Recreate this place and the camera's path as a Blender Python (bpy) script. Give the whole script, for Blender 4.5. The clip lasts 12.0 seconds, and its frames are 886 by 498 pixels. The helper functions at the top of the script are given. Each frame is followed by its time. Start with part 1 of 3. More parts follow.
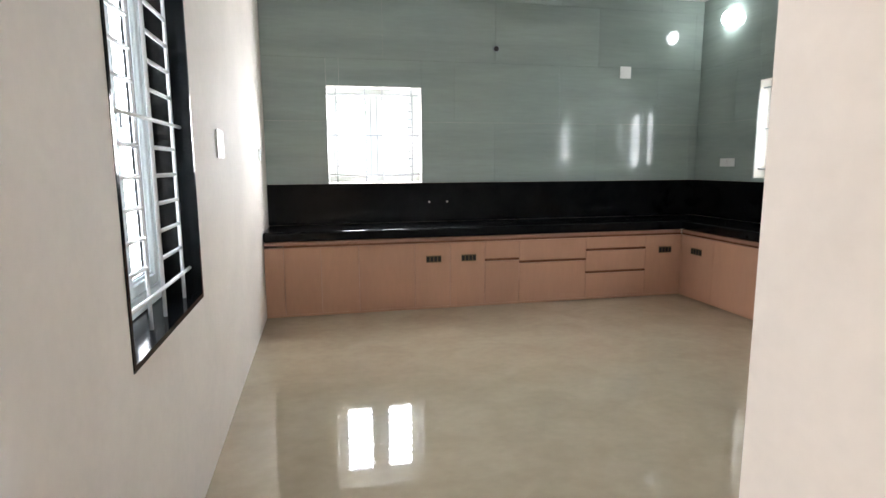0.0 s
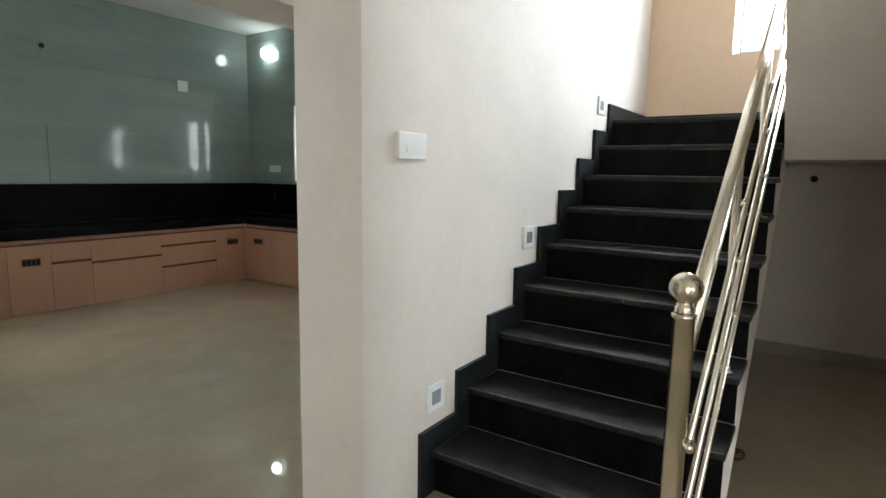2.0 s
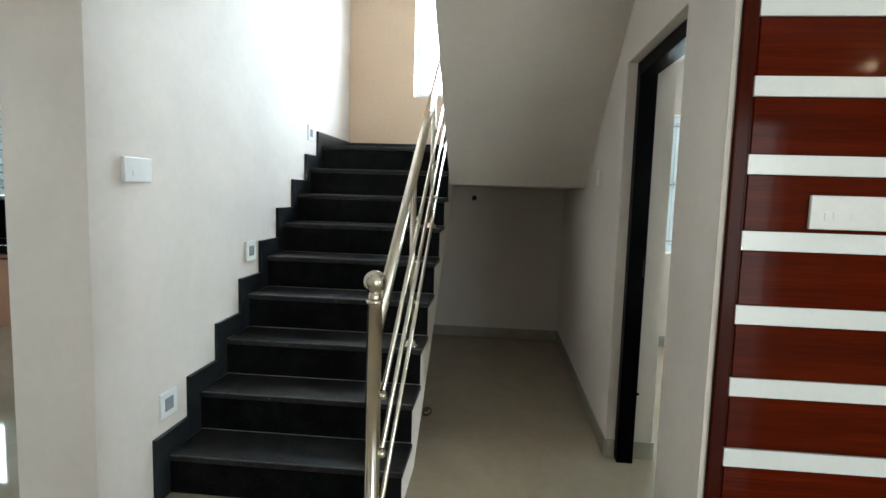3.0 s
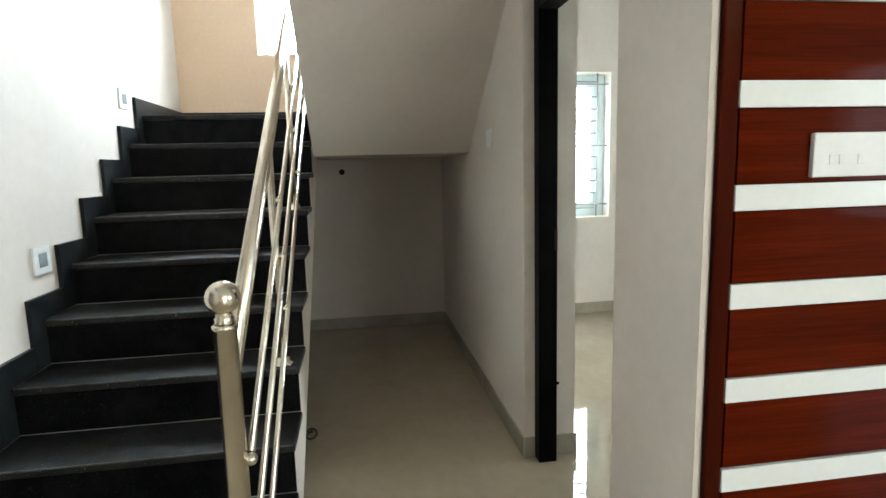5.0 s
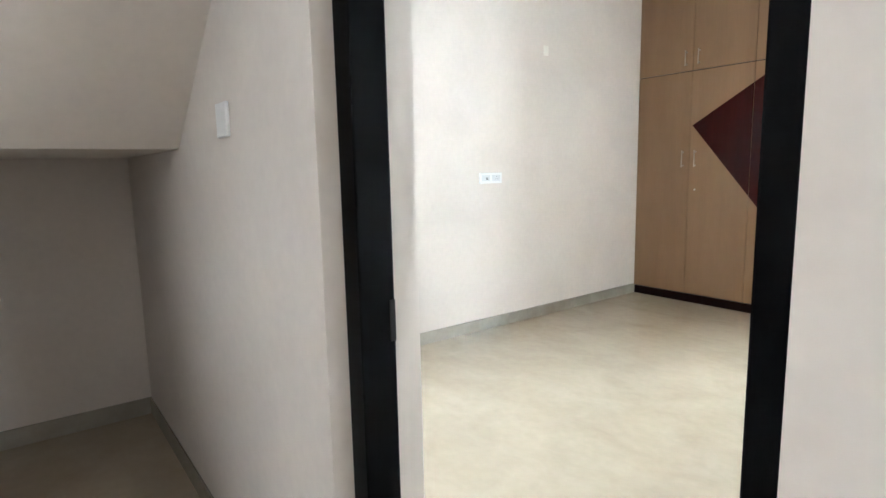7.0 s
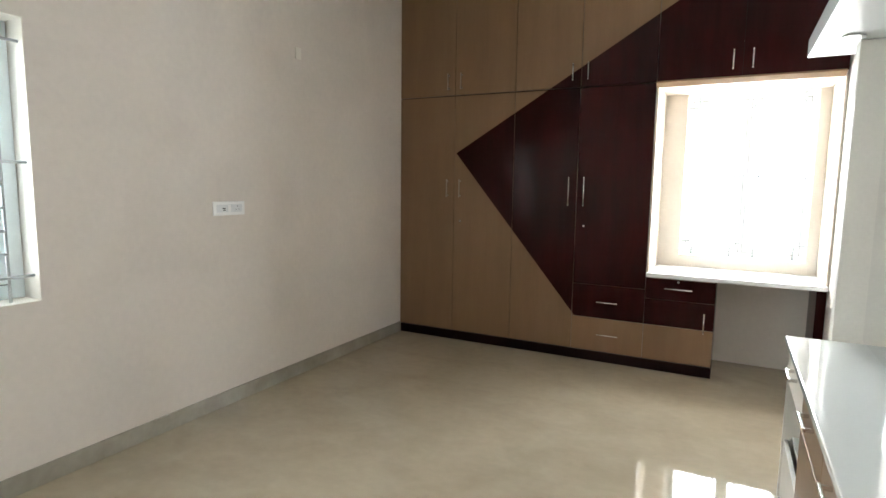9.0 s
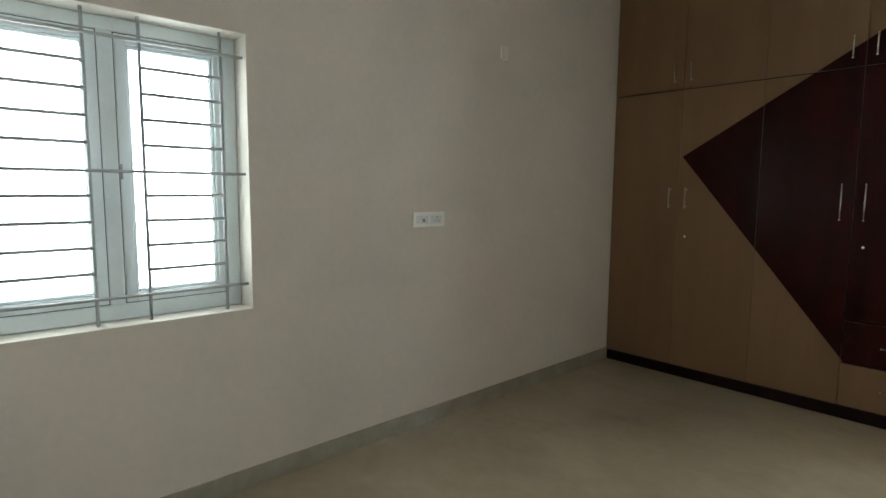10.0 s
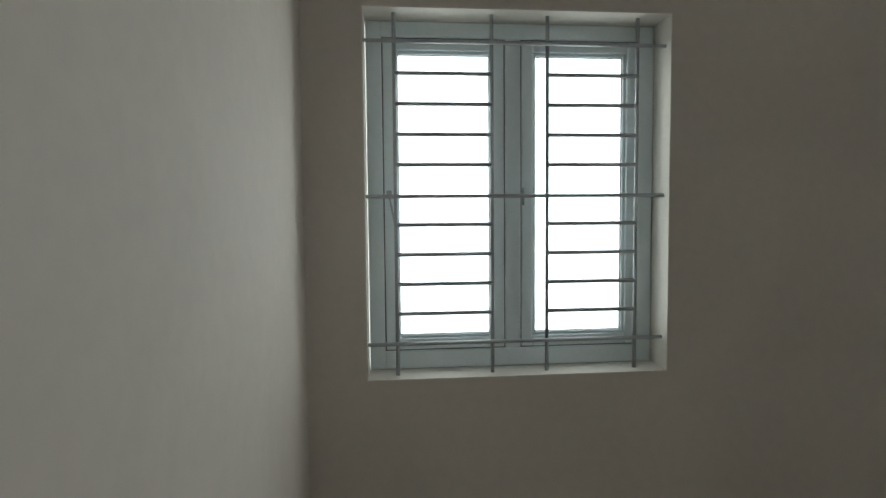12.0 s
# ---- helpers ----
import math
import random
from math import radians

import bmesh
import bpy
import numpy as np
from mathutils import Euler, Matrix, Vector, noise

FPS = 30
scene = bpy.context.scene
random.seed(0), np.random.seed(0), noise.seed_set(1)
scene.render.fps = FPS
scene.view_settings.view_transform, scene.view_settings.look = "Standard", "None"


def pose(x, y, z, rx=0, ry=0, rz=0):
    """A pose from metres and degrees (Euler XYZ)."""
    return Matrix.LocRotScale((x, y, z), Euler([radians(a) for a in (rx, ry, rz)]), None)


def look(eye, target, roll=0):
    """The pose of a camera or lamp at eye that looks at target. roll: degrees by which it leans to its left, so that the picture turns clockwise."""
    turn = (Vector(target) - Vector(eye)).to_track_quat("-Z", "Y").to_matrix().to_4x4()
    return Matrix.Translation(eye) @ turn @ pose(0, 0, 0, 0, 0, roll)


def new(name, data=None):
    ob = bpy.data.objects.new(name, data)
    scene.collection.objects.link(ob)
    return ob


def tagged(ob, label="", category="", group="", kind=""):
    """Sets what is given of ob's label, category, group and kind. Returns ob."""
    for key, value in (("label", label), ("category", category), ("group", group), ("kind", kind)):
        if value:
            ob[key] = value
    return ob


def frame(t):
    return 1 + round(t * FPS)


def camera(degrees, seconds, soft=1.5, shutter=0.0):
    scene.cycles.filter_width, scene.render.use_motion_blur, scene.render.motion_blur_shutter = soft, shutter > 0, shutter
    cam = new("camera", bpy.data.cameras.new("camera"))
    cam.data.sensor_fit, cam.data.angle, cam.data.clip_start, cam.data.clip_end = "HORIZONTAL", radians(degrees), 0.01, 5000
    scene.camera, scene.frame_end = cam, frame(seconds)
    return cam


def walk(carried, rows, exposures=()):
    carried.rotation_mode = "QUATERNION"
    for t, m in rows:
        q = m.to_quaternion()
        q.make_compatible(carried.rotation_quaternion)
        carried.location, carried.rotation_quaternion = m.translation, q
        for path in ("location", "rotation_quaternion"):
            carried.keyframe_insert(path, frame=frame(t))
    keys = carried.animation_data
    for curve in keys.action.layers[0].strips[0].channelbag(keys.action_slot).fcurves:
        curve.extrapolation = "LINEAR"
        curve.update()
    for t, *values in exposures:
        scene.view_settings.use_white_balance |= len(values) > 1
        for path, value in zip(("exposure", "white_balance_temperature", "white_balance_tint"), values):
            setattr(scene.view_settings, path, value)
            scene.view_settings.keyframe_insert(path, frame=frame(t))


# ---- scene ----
cam = camera(77.0, 12.0)
PATH = [
    (0, (-0.098, -0.46, 1.402), (0.323, 1.472, 1.104), -0.3),
    (0.5, (-0.138, -0.711, 1.406), (0.432, 1.183, 1.107), 0.5),
    (1, (-0.331, -0.902, 1.404), (0.565, 0.86, 1.103), 1.6),
    (1.5, (-0.55, -1.107, 1.388), (0.72, 0.411, 1.099), 1.3),
    (2, (-0.812, -1.296, 1.382), (0.831, -0.189, 1.115), 0.9),
    (2.5, (-1.097, -1.369, 1.41), (0.799, -0.778, 1.176), 1.6),
    (3, (-1.269, -1.459, 1.429), (0.713, -1.275, 1.228), 1.7),
    (3.2, (-1.294, -1.472, 1.442), (0.695, -1.403, 1.246), 1.9),
    (4.8, (-0.803, -1.344, 1.413), (1.162, -1.608, 1.153), -1.0),
    (5, (-0.679, -1.367, 1.398), (1.278, -1.661, 1.111), -1.5),
    (5.5, (-0.318, -1.386, 1.398), (1.593, -1.848, 1.029), -1.5),
    (6, (0.1, -1.377, 1.419), (1.925, -2.093, 1.024), -0.4),
    (6.5, (0.374, -1.474, 1.446), (2.131, -2.361, 1.091), -0.2),
    (7, (0.667, -1.603, 1.399), (2.246, -2.797, 1.115), -1.2),
    (7.5, (0.964, -1.724, 1.442), (2.257, -3.219, 1.136), 0.9),
    (7.7, (1.109, -1.771, 1.462), (2.276, -3.367, 1.155), 1.0),
    (9.3, (1.375, -2.323, 1.508), (2.286, -4.088, 1.274), 0.8),
    (9.5, (1.444, -2.371, 1.515), (2.497, -4.056, 1.284), 0.6),
    (10, (1.609, -2.553, 1.506), (3.078, -3.893, 1.291), 0.5),
    (10.5, (1.744, -2.729, 1.497), (3.528, -3.611, 1.295), -0.1),
    (11, (1.92, -2.705, 1.462), (3.874, -3.102, 1.309), -0.7),
    (11.5, (2.055, -2.666, 1.47), (4.05, -2.746, 1.367), -0.4),
    (12, (2.261, -2.666, 1.495), (4.25, -2.846, 1.378), -0.5),
]
EXPOSURES = [
    (0.0, 1.45, 6350, 14), (0.5, 1.4, 6200, 11), (1.0, 0.95, 6250, 11), (1.5, 0.8, 6350, 12), (2.0, 0.55, 6250, 5), (2.5, 0.46, 6050, 3),
    (3.0, 0.55, 5850, 0), (5.0, 0.88, 6100, 1), (5.5, 1.06, 6200, 2), (6.0, 1.02, 6250, 0), (6.5, 1.15, 5950, 4), (7.0, 1.85, 5650, 8),
    (7.5, 2.05, 5700, 10), (7.7, 1.75, 5950, 10), (9.3, 0.38, 6350, 9), (9.7, -0.1, 6450, 8), (10.0, -0.42, 6450, 5), (10.5, -0.72, 6200, -1), (11.0, -1.28, 6350, 5), (11.5, -1.6, 6450, 6), (12.0, -1.72, 6450, 6),
]

walk(cam, [(t, look(eye, target, roll)) for t, eye, target, roll in PATH], EXPOSURES)

# ---- world and light ----
world = bpy.data.worlds.new("sky")
scene.world = world
world.use_nodes = True
_wn = world.node_tree.nodes
_sky = _wn.new("ShaderNodeTexSky")
_sky.sky_type, _sky.sun_disc = "NISHITA", False
_sky.sun_elevation, _sky.sun_rotation = radians(50), radians(120)
world.node_tree.links.new(_sky.outputs[0], _wn["Background"].inputs[0])
_wn["Background"].inputs[1].default_value = 0.12


def daylight(name, x, y, z, direction, width, height, radiance, colour=(0.93, 0.97, 1.0)):
    """Sky light standing in a window's opening, or added fill in the hall; direction is where it shines."""
    lamp = bpy.data.lights.new(name, "AREA")
    lamp.shape, lamp.size, lamp.size_y = "RECTANGLE", width, height
    lamp.energy = radiance * math.pi * width * height
    lamp.color = colour
    ob = new(name, lamp)
    ob.matrix_world = look((x, y, z), (x + direction[0], y + direction[1], z + direction[2]))
    return ob


# ---- materials ----
def material(name, colour, rough=0.5, metal=0.0, grain=0.0, grain_scale=60.0, cloud=0.0, cloud_scale=1.5, colour2=None,
             stretch=(1, 1, 1), bump=0.0, bump_scale=120.0, coat=0.0, spec=0.5, rough_var=0.0, vary=0.0, spots=0.0):
    m = bpy.data.materials.new(name)
    m.use_nodes = True
    t = m.node_tree
    n, l = t.nodes, t.links
    b = n["Principled BSDF"]
    b.inputs["Roughness"].default_value = rough
    b.inputs["Metallic"].default_value = metal
    b.inputs["Specular IOR Level"].default_value = spec
    b.inputs["Coat Weight"].default_value = coat
    b.inputs["Coat Roughness"].default_value = 0.06
    geo = n.new("ShaderNodeNewGeometry")
    mp = n.new("ShaderNodeMapping")
    mp.inputs["Scale"].default_value = stretch
    l.new(geo.outputs["Position"], mp.inputs["Vector"])

    def tex(scale, detail=5.0, dist=0.0):
        x = n.new("ShaderNodeTexNoise")
        x.inputs["Scale"].default_value = scale
        x.inputs["Detail"].default_value = detail
        x.inputs["Distortion"].default_value = dist
        l.new(mp.outputs[0], x.inputs["Vector"])
        return x

    def mix(a, bb, fac, mode="MIX"):
        x = n.new("ShaderNodeMix")
        x.data_type, x.blend_type = "RGBA", mode
        for sock, v in ((x.inputs["Factor"], fac), (x.inputs["A"], a), (x.inputs["B"], bb)):
            if isinstance(v, (int, float)):
                sock.default_value = v
            elif isinstance(v, (tuple, list)):
                sock.default_value = (*v[:3], 1)
            else:
                l.new(v, sock)
        return x.outputs["Result"]

    def ramp(sock, lo, hi):
        x = n.new("ShaderNodeMapRange")
        x.inputs["From Min"].default_value, x.inputs["From Max"].default_value = lo, hi
        l.new(sock, x.inputs["Value"])
        return x.outputs[0]

    c = colour
    if cloud:
        f = ramp(tex(cloud_scale, 6, 0.6).outputs[0], 0.35, 0.68)
        other = colour2 or tuple(v * (1 - cloud) for v in colour)
        c = mix(c, other, f)
    if grain:
        f = ramp(tex(grain_scale, 3).outputs[0], 0.3, 0.7)
        c = mix(c, mix(c, tuple([1 - grain] * 3), 1.0, "MULTIPLY"), f)
    if spots:
        f = ramp(tex(grain_scale * 2.3, 2).outputs[0], 0.66, 0.72)
        c = mix(c, (spots, spots, spots), f)
    if vary:
        info = n.new("ShaderNodeObjectInfo")
        f = ramp(info.outputs["Random"], 0, 1)
        c = mix(c, mix(c, tuple([1 - vary] * 3), 1.0, "MULTIPLY"), f)
    if isinstance(c, tuple):
        b.inputs["Base Color"].default_value = (*c, 1)
    else:
        l.new(c, b.inputs["Base Color"])
    if rough_var:
        x = n.new("ShaderNodeMapRange")
        x.inputs["To Min"].default_value, x.inputs["To Max"].default_value = rough, rough + rough_var
        l.new(tex(3.0, 5).outputs[0], x.inputs["Value"])
        l.new(x.outputs[0], b.inputs["Roughness"])
    if bump:
        x = n.new("ShaderNodeBump")
        x.inputs["Strength"].default_value = bump
        x.inputs["Distance"].default_value = 0.002
        l.new(tex(bump_scale, 4).outputs[0], x.inputs["Height"])
        l.new(x.outputs[0], b.inputs["Normal"])
    return m


def glowing(name, colour, strength):
    m = bpy.data.materials.new(name)
    m.use_nodes = True
    b = m.node_tree.nodes["Principled BSDF"]
    b.inputs["Base Color"].default_value = (*colour, 1)
    b.inputs["Emission Color"].default_value = (*colour, 1)
    b.inputs["Emission Strength"].default_value = strength
    return m


def glass_material(name):
    m = bpy.data.materials.new(name)
    m.use_nodes = True
    b = m.node_tree.nodes["Principled BSDF"]
    b.inputs["Base Color"].default_value = (0.95, 0.98, 0.98, 1)
    b.inputs["Roughness"].default_value = 0.02
    b.inputs["Transmission Weight"].default_value = 1.0
    b.inputs["IOR"].default_value = 1.1
    return m


PLASTER = material("cream_plaster", (0.74, 0.674, 0.608), 0.75, grain=0.04, grain_scale=26, cloud=0.08, cloud_scale=1.6, bump=0.12, bump_scale=55, spec=0.25)
PEACH = material("peach_plaster", (0.70, 0.52, 0.37), 0.75, grain=0.05, grain_scale=40, cloud=0.06, bump=0.25, bump_scale=90, spec=0.25)
CEILING = material("ceiling_paint", (0.80, 0.79, 0.76), 0.8, grain=0.03, cloud=0.04, spec=0.2)
FLOOR = material("polished_beige_stone", (0.43, 0.362, 0.263), 0.015, cloud=1, colour2=(0.378, 0.315, 0.224), cloud_scale=2.9, grain=0.07, grain_scale=16, rough_var=0.035, spec=0.75, stretch=(0.9, 1.1, 1))
SKIRT = material("stone_skirting", (0.40, 0.37, 0.30), 0.2, cloud=1, colour2=(0.33, 0.30, 0.24), cloud_scale=4, grain=0.1, grain_scale=20)
TILE = material("glossy_grey_tile", (0.335, 0.395, 0.365), 0.09, cloud=1, colour2=(0.275, 0.33, 0.303), cloud_scale=1.3, grain=0.06, grain_scale=14, stretch=(0.35, 0.35, 3.0), vary=0.06)
GRANITE = material("black_granite", (0.003, 0.0038, 0.0045), 0.09, cloud=1, colour2=(0.007, 0.0075, 0.008), cloud_scale=6, spots=0.02, spec=0.13, grain_scale=90, rough_var=0.04)
STEP = material("dusty_black_stair_granite", (0.0035, 0.0035, 0.0037), 0.33, cloud=1, colour2=(0.019, 0.018, 0.017), cloud_scale=13, spots=0.13, spec=0.34, grain=0.35, grain_scale=48, rough_var=0.4, bump=0.3, bump_scale=60)
RISER = material("matt_black_riser_stone", (0.0025, 0.0025, 0.0028), 0.5, cloud=1, colour2=(0.007, 0.007, 0.007), cloud_scale=9, spots=0.03, spec=0.05, grain_scale=70)
PALE_EDGE = material("pale_granite_edge", (0.11, 0.107, 0.10), 0.4, cloud=1, colour2=(0.02, 0.02, 0.02), cloud_scale=16, grain=0.3, grain_scale=70)
DULL = material("dull_bronze_handle", (0.42, 0.35, 0.28), 0.3, metal=0.7, cloud=0.2, cloud_scale=30)
SKIRT_BLACK = material("honed_dark_granite", (0.009, 0.011, 0.012), 0.32, cloud=1, colour2=(0.019, 0.022, 0.024), cloud_scale=9, spots=0.05, spec=0.2, grain_scale=80)
LAMINATE = material("pinkish_laminate", (0.54, 0.305, 0.20), 0.36, cloud=0.08, cloud_scale=3, grain=0.05, grain_scale=30, stretch=(1, 1, 0.2), vary=0.05)
EDGE = material("pink_brown_moulding", (0.36, 0.20, 0.145), 0.12, cloud=0.15, cloud_scale=6, grain=0.06)
COPPER = material("copper_edge_profile", (0.42, 0.19, 0.105), 0.26, metal=0.65, cloud=0.2, cloud_scale=8)
BRONZE = material("bronze_grille", (0.20, 0.14, 0.075), 0.35, metal=0.8, grain=0.2)
DARK = material("dark_gap", (0.012, 0.01, 0.009), 0.8, grain=0.1)
REDWOOD = material("glossy_red_veneer", (0.112, 0.0115, 0.0022), 0.06, spec=0.04, cloud=1, colour2=(0.070, 0.007, 0.0016), cloud_scale=4.5, grain=0.35, grain_scale=24, stretch=(1, 0.2, 6), coat=0.02, vary=0.12)
REDEDGE = material("dark_red_edge_board", (0.055, 0.006, 0.0015), 0.15, spec=0.05, cloud=0.3, cloud_scale=5, grain=0.15, stretch=(5, 5, 0.4))
WHITE = material("white_gloss_laminate", (0.80, 0.82, 0.80), 0.22, grain=0.03, cloud=0.03)
GLOSSWHITE = material("polished_white_top", (0.74, 0.77, 0.75), 0.06, grain=0.02, cloud=0.03)
PLASTIC = material("white_plastic", (0.80, 0.80, 0.78), 0.3, grain=0.03, cloud=0.04, cloud_scale=20)
GREYPL = material("grey_diffuser", (0.30, 0.33, 0.36), 0.25, cloud=0.2, cloud_scale=30)
STEEL = material("polished_steel", (0.72, 0.66, 0.55), 0.16, metal=1.0, cloud=0.1, cloud_scale=12, rough_var=0.08)
CHROME = material("chrome", (0.80, 0.79, 0.77), 0.27, metal=1.0, cloud=0.08, cloud_scale=20)
BLACKWOOD = material("black_painted_wood", (0.0025, 0.0025, 0.003), 0.42, spec=0.05, cloud=0.4, cloud_scale=5, grain=0.3, grain_scale=30, stretch=(4, 4, 0.4), bump=0.15)
UPVC = material("pale_grey_window_profile", (0.86, 0.945, 0.965), 0.3, cloud=0.05, cloud_scale=4, grain=0.03)
REVEAL = material("white_reveal_paint", (0.82, 0.78, 0.70), 0.6, cloud=0.06, grain=0.04)
GRILLE = material("painted_grille_bar", (0.48, 0.51, 0.53), 0.4, metal=0.2, cloud=0.15, cloud_scale=20)
GRILLEW = material("white_grille_bar", (0.84, 0.85, 0.86), 0.35, cloud=0.1, cloud_scale=20)
GLASS = glass_material("window_glass")
WOODTAN = material("tan_laminate", (0.255, 0.156, 0.088), 0.36, spec=0.2, cloud=0.10, cloud_scale=2, grain=0.05, grain_scale=18, stretch=(3, 3, 0.3), vary=0.05)
MAROON = material("glossy_maroon_laminate", (0.034, 0.0045, 0.0045), 0.16, spec=0.1, cloud=1, colour2=(0.024, 0.0032, 0.0032), cloud_scale=3, grain=0.15, grain_scale=18, stretch=(3, 3, 0.4), coat=0.03, vary=0.06)
PLINTH = material("near_black_plinth", (0.013, 0.003, 0.003), 0.35, spec=0.12, cloud=0.3, cloud_scale=5, grain=0.15)
BAY = material("pale_peach_lining", (0.70, 0.61, 0.51), 0.35, cloud=0.08, cloud_scale=3, grain=0.04)
MIRROR = material("mirror_silver", (0.9, 0.9, 0.9), 0.01, metal=1.0, cloud=0.02)
MODULE = material("light_grey_plastic", (0.66, 0.68, 0.68), 0.35, grain=0.05, cloud=0.06, cloud_scale=25)
GASKET = material("grey_rubber_gasket", (0.10, 0.115, 0.125), 0.6, grain=0.15)
RUBBER = material("brown_rubber", (0.05, 0.025, 0.015), 0.6, grain=0.2)
LAMPGLOW = glowing("lamp_globe_glow", (0.93, 1.0, 0.97), 14.0)


# ---- mesh helpers ----
def add_box(bm, x0, x1, y0, y1, z0, z1):
    v = [bm.verts.new((x, y, z)) for x in (min(x0, x1), max(x0, x1)) for y in (min(y0, y1), max(y0, y1)) for z in (min(z0, z1), max(z0, z1))]
    for f in ((0, 1, 3, 2), (4, 6, 7, 5), (0, 4, 5, 1), (2, 3, 7, 6), (0, 2, 6, 4), (1, 5, 7, 3)):
        bm.faces.new([v[i] for i in f])
    return bm


def box(x0, x1, y0, y1, z0, z1, bevel=0.0, segments=2):
    bm = bmesh.new()
    add_box(bm, x0, x1, y0, y1, z0, z1)
    if bevel:
        bmesh.ops.bevel(bm, geom=bm.edges[:], offset=bevel, segments=segments, profile=0.5, affect="EDGES")
    return bm


def rod(p, q, r, sides=12, bm=None):
    """A round bar from p to q, closed at both ends."""
    bm = bm or bmesh.new()
    p, q = Vector(p), Vector(q)
    d = (q - p).normalized()
    u = d.orthogonal().normalized()
    w = d.cross(u)
    rings = []
    for c in (p, q):
        rings.append([bm.verts.new(c + r * (math.cos(a) * u + math.sin(a) * w)) for a in (2 * math.pi * k / sides for k in range(sides))])
    for k in range(sides):
        j = (k + 1) % sides
        f = bm.faces.new((rings[0][k], rings[0][j], rings[1][j], rings[1][k]))
        f.smooth = True
    bm.faces.new(rings[0][::-1])
    bm.faces.new(rings[1])
    return bm


def turned(profile, x, y, z, sides=28, axis="z", bm=None):
    """A turned solid from (radius, height) pairs round an axis through (x, y, z)."""
    bm = bm or bmesh.new()
    rings = []
    for r, h in profile:
        ring = []
        for k in range(sides):
            a = 2 * math.pi * k / sides
            c, s = r * math.cos(a), r * math.sin(a)
            ring.append(bm.verts.new({"z": (x + c, y + s, z + h), "x": (x + h, y + c, z + s), "y": (x + s, y + h, z + c)}[axis]))
        rings.append(ring)
    for a, b in zip(rings, rings[1:]):
        for k in range(sides):
            j = (k + 1) % sides
            f = bm.faces.new((a[k], a[j], b[j], b[k]))
            f.smooth = True
    bm.faces.new(rings[0][::-1])
    bm.faces.new(rings[-1])
    return bm


def ball(c, r, bm=None, sides=20):
    prof = [(max(1e-4, r * math.sin(math.pi * k / 14)), -r * math.cos(math.pi * k / 14)) for k in range(15)]
    return turned(prof, *c, sides=sides, bm=bm)


def prism(points, axis, a, b, bm=None):
    """A flat polygon pushed from a to b along an axis; its points are the two other coordinates, in order."""
    bm = bm or bmesh.new()

    def at(p, h):
        return {"x": (h, p[0], p[1]), "y": (p[0], h, p[1]), "z": (p[0], p[1], h)}[axis]
    lo = [bm.verts.new(at(p, a)) for p in points]
    hi = [bm.verts.new(at(p, b)) for p in points]
    bm.faces.new(lo)
    bm.faces.new(hi[::-1])
    for k in range(len(points)):
        j = (k + 1) % len(points)
        bm.faces.new((lo[k], hi[k], hi[j], lo[j]))
    bmesh.ops.recalc_face_normals(bm, faces=bm.faces[:])
    return bm


def part(name, bm, mat, parent=None, label=""):
    me = bpy.data.meshes.new(name)
    bmesh.ops.recalc_face_normals(bm, faces=bm.faces[:])
    bm.to_mesh(me)
    bm.free()
    me.materials.append(mat)
    ob = new(name, me)
    if parent is not None:
        ob.parent = parent
        ob.matrix_parent_inverse = parent.matrix_world.inverted()
    if label:
        ob["label"] = label
    return ob


def thing(name, label, category, x=0, y=0, z=0, group=""):
    ob = new(name)
    ob.empty_display_size = 0.1
    ob.matrix_world = pose(x, y, z)
    bpy.context.view_layer.update()
    return tagged(ob, label, category, group)


def setting(name, bm, mat, label, category):
    return tagged(part(name, bm, mat), label, category, kind="structure")


def pierced(axis, d0, d1, a0, a1, z0, z1, holes):
    """One connected wall slab with holes (a, b, za, zb) through it."""
    us = sorted({a0, a1, *(h[0] for h in holes), *(h[1] for h in holes)})
    ws = sorted({z0, z1, *(h[2] for h in holes), *(h[3] for h in holes)})
    bm = bmesh.new()
    grid = {}

    def v(i, j, k):
        if (i, j, k) not in grid:
            d = (d0, d1)[k]
            grid[i, j, k] = bm.verts.new((d, us[i], ws[j]) if axis == "x" else (us[i], d, ws[j]))
        return grid[i, j, k]

    def solid(i, j):
        if not (0 <= i < len(us) - 1 and 0 <= j < len(ws) - 1):
            return False
        u, w = (us[i] + us[i + 1]) / 2, (ws[j] + ws[j + 1]) / 2
        return not any(h[0] < u < h[1] and h[2] < w < h[3] for h in holes)
    for i in range(len(us) - 1):
        for j in range(len(ws) - 1):
            if not solid(i, j):
                continue
            for k in (0, 1):
                bm.faces.new((v(i, j, k), v(i + 1, j, k), v(i + 1, j + 1, k), v(i, j + 1, k)))
            for di, dj, p, q in ((-1, 0, (i, j), (i, j + 1)), (1, 0, (i + 1, j), (i + 1, j + 1)), (0, -1, (i, j), (i + 1, j)), (0, 1, (i, j + 1), (i + 1, j + 1))):
                if not solid(i + di, j + dj):
                    bm.faces.new((v(*p, 0), v(*q, 0), v(*q, 1), v(*p, 1)))
    return bm


def wall_x(name, x0, x1, y0, y1, z0, z1, holes, mat, label):
    """A wall along y between x0 and x1."""
    return setting(name, pierced("x", x0, x1, y0, y1, z0, z1, holes), mat, label, "wall")


def wall_y(name, y0, y1, x0, x1, z0, z1, holes, mat, label):
    """A wall along x between y0 and y1."""
    return setting(name, pierced("y", y0, y1, x0, x1, z0, z1, holes), mat, label, "wall")

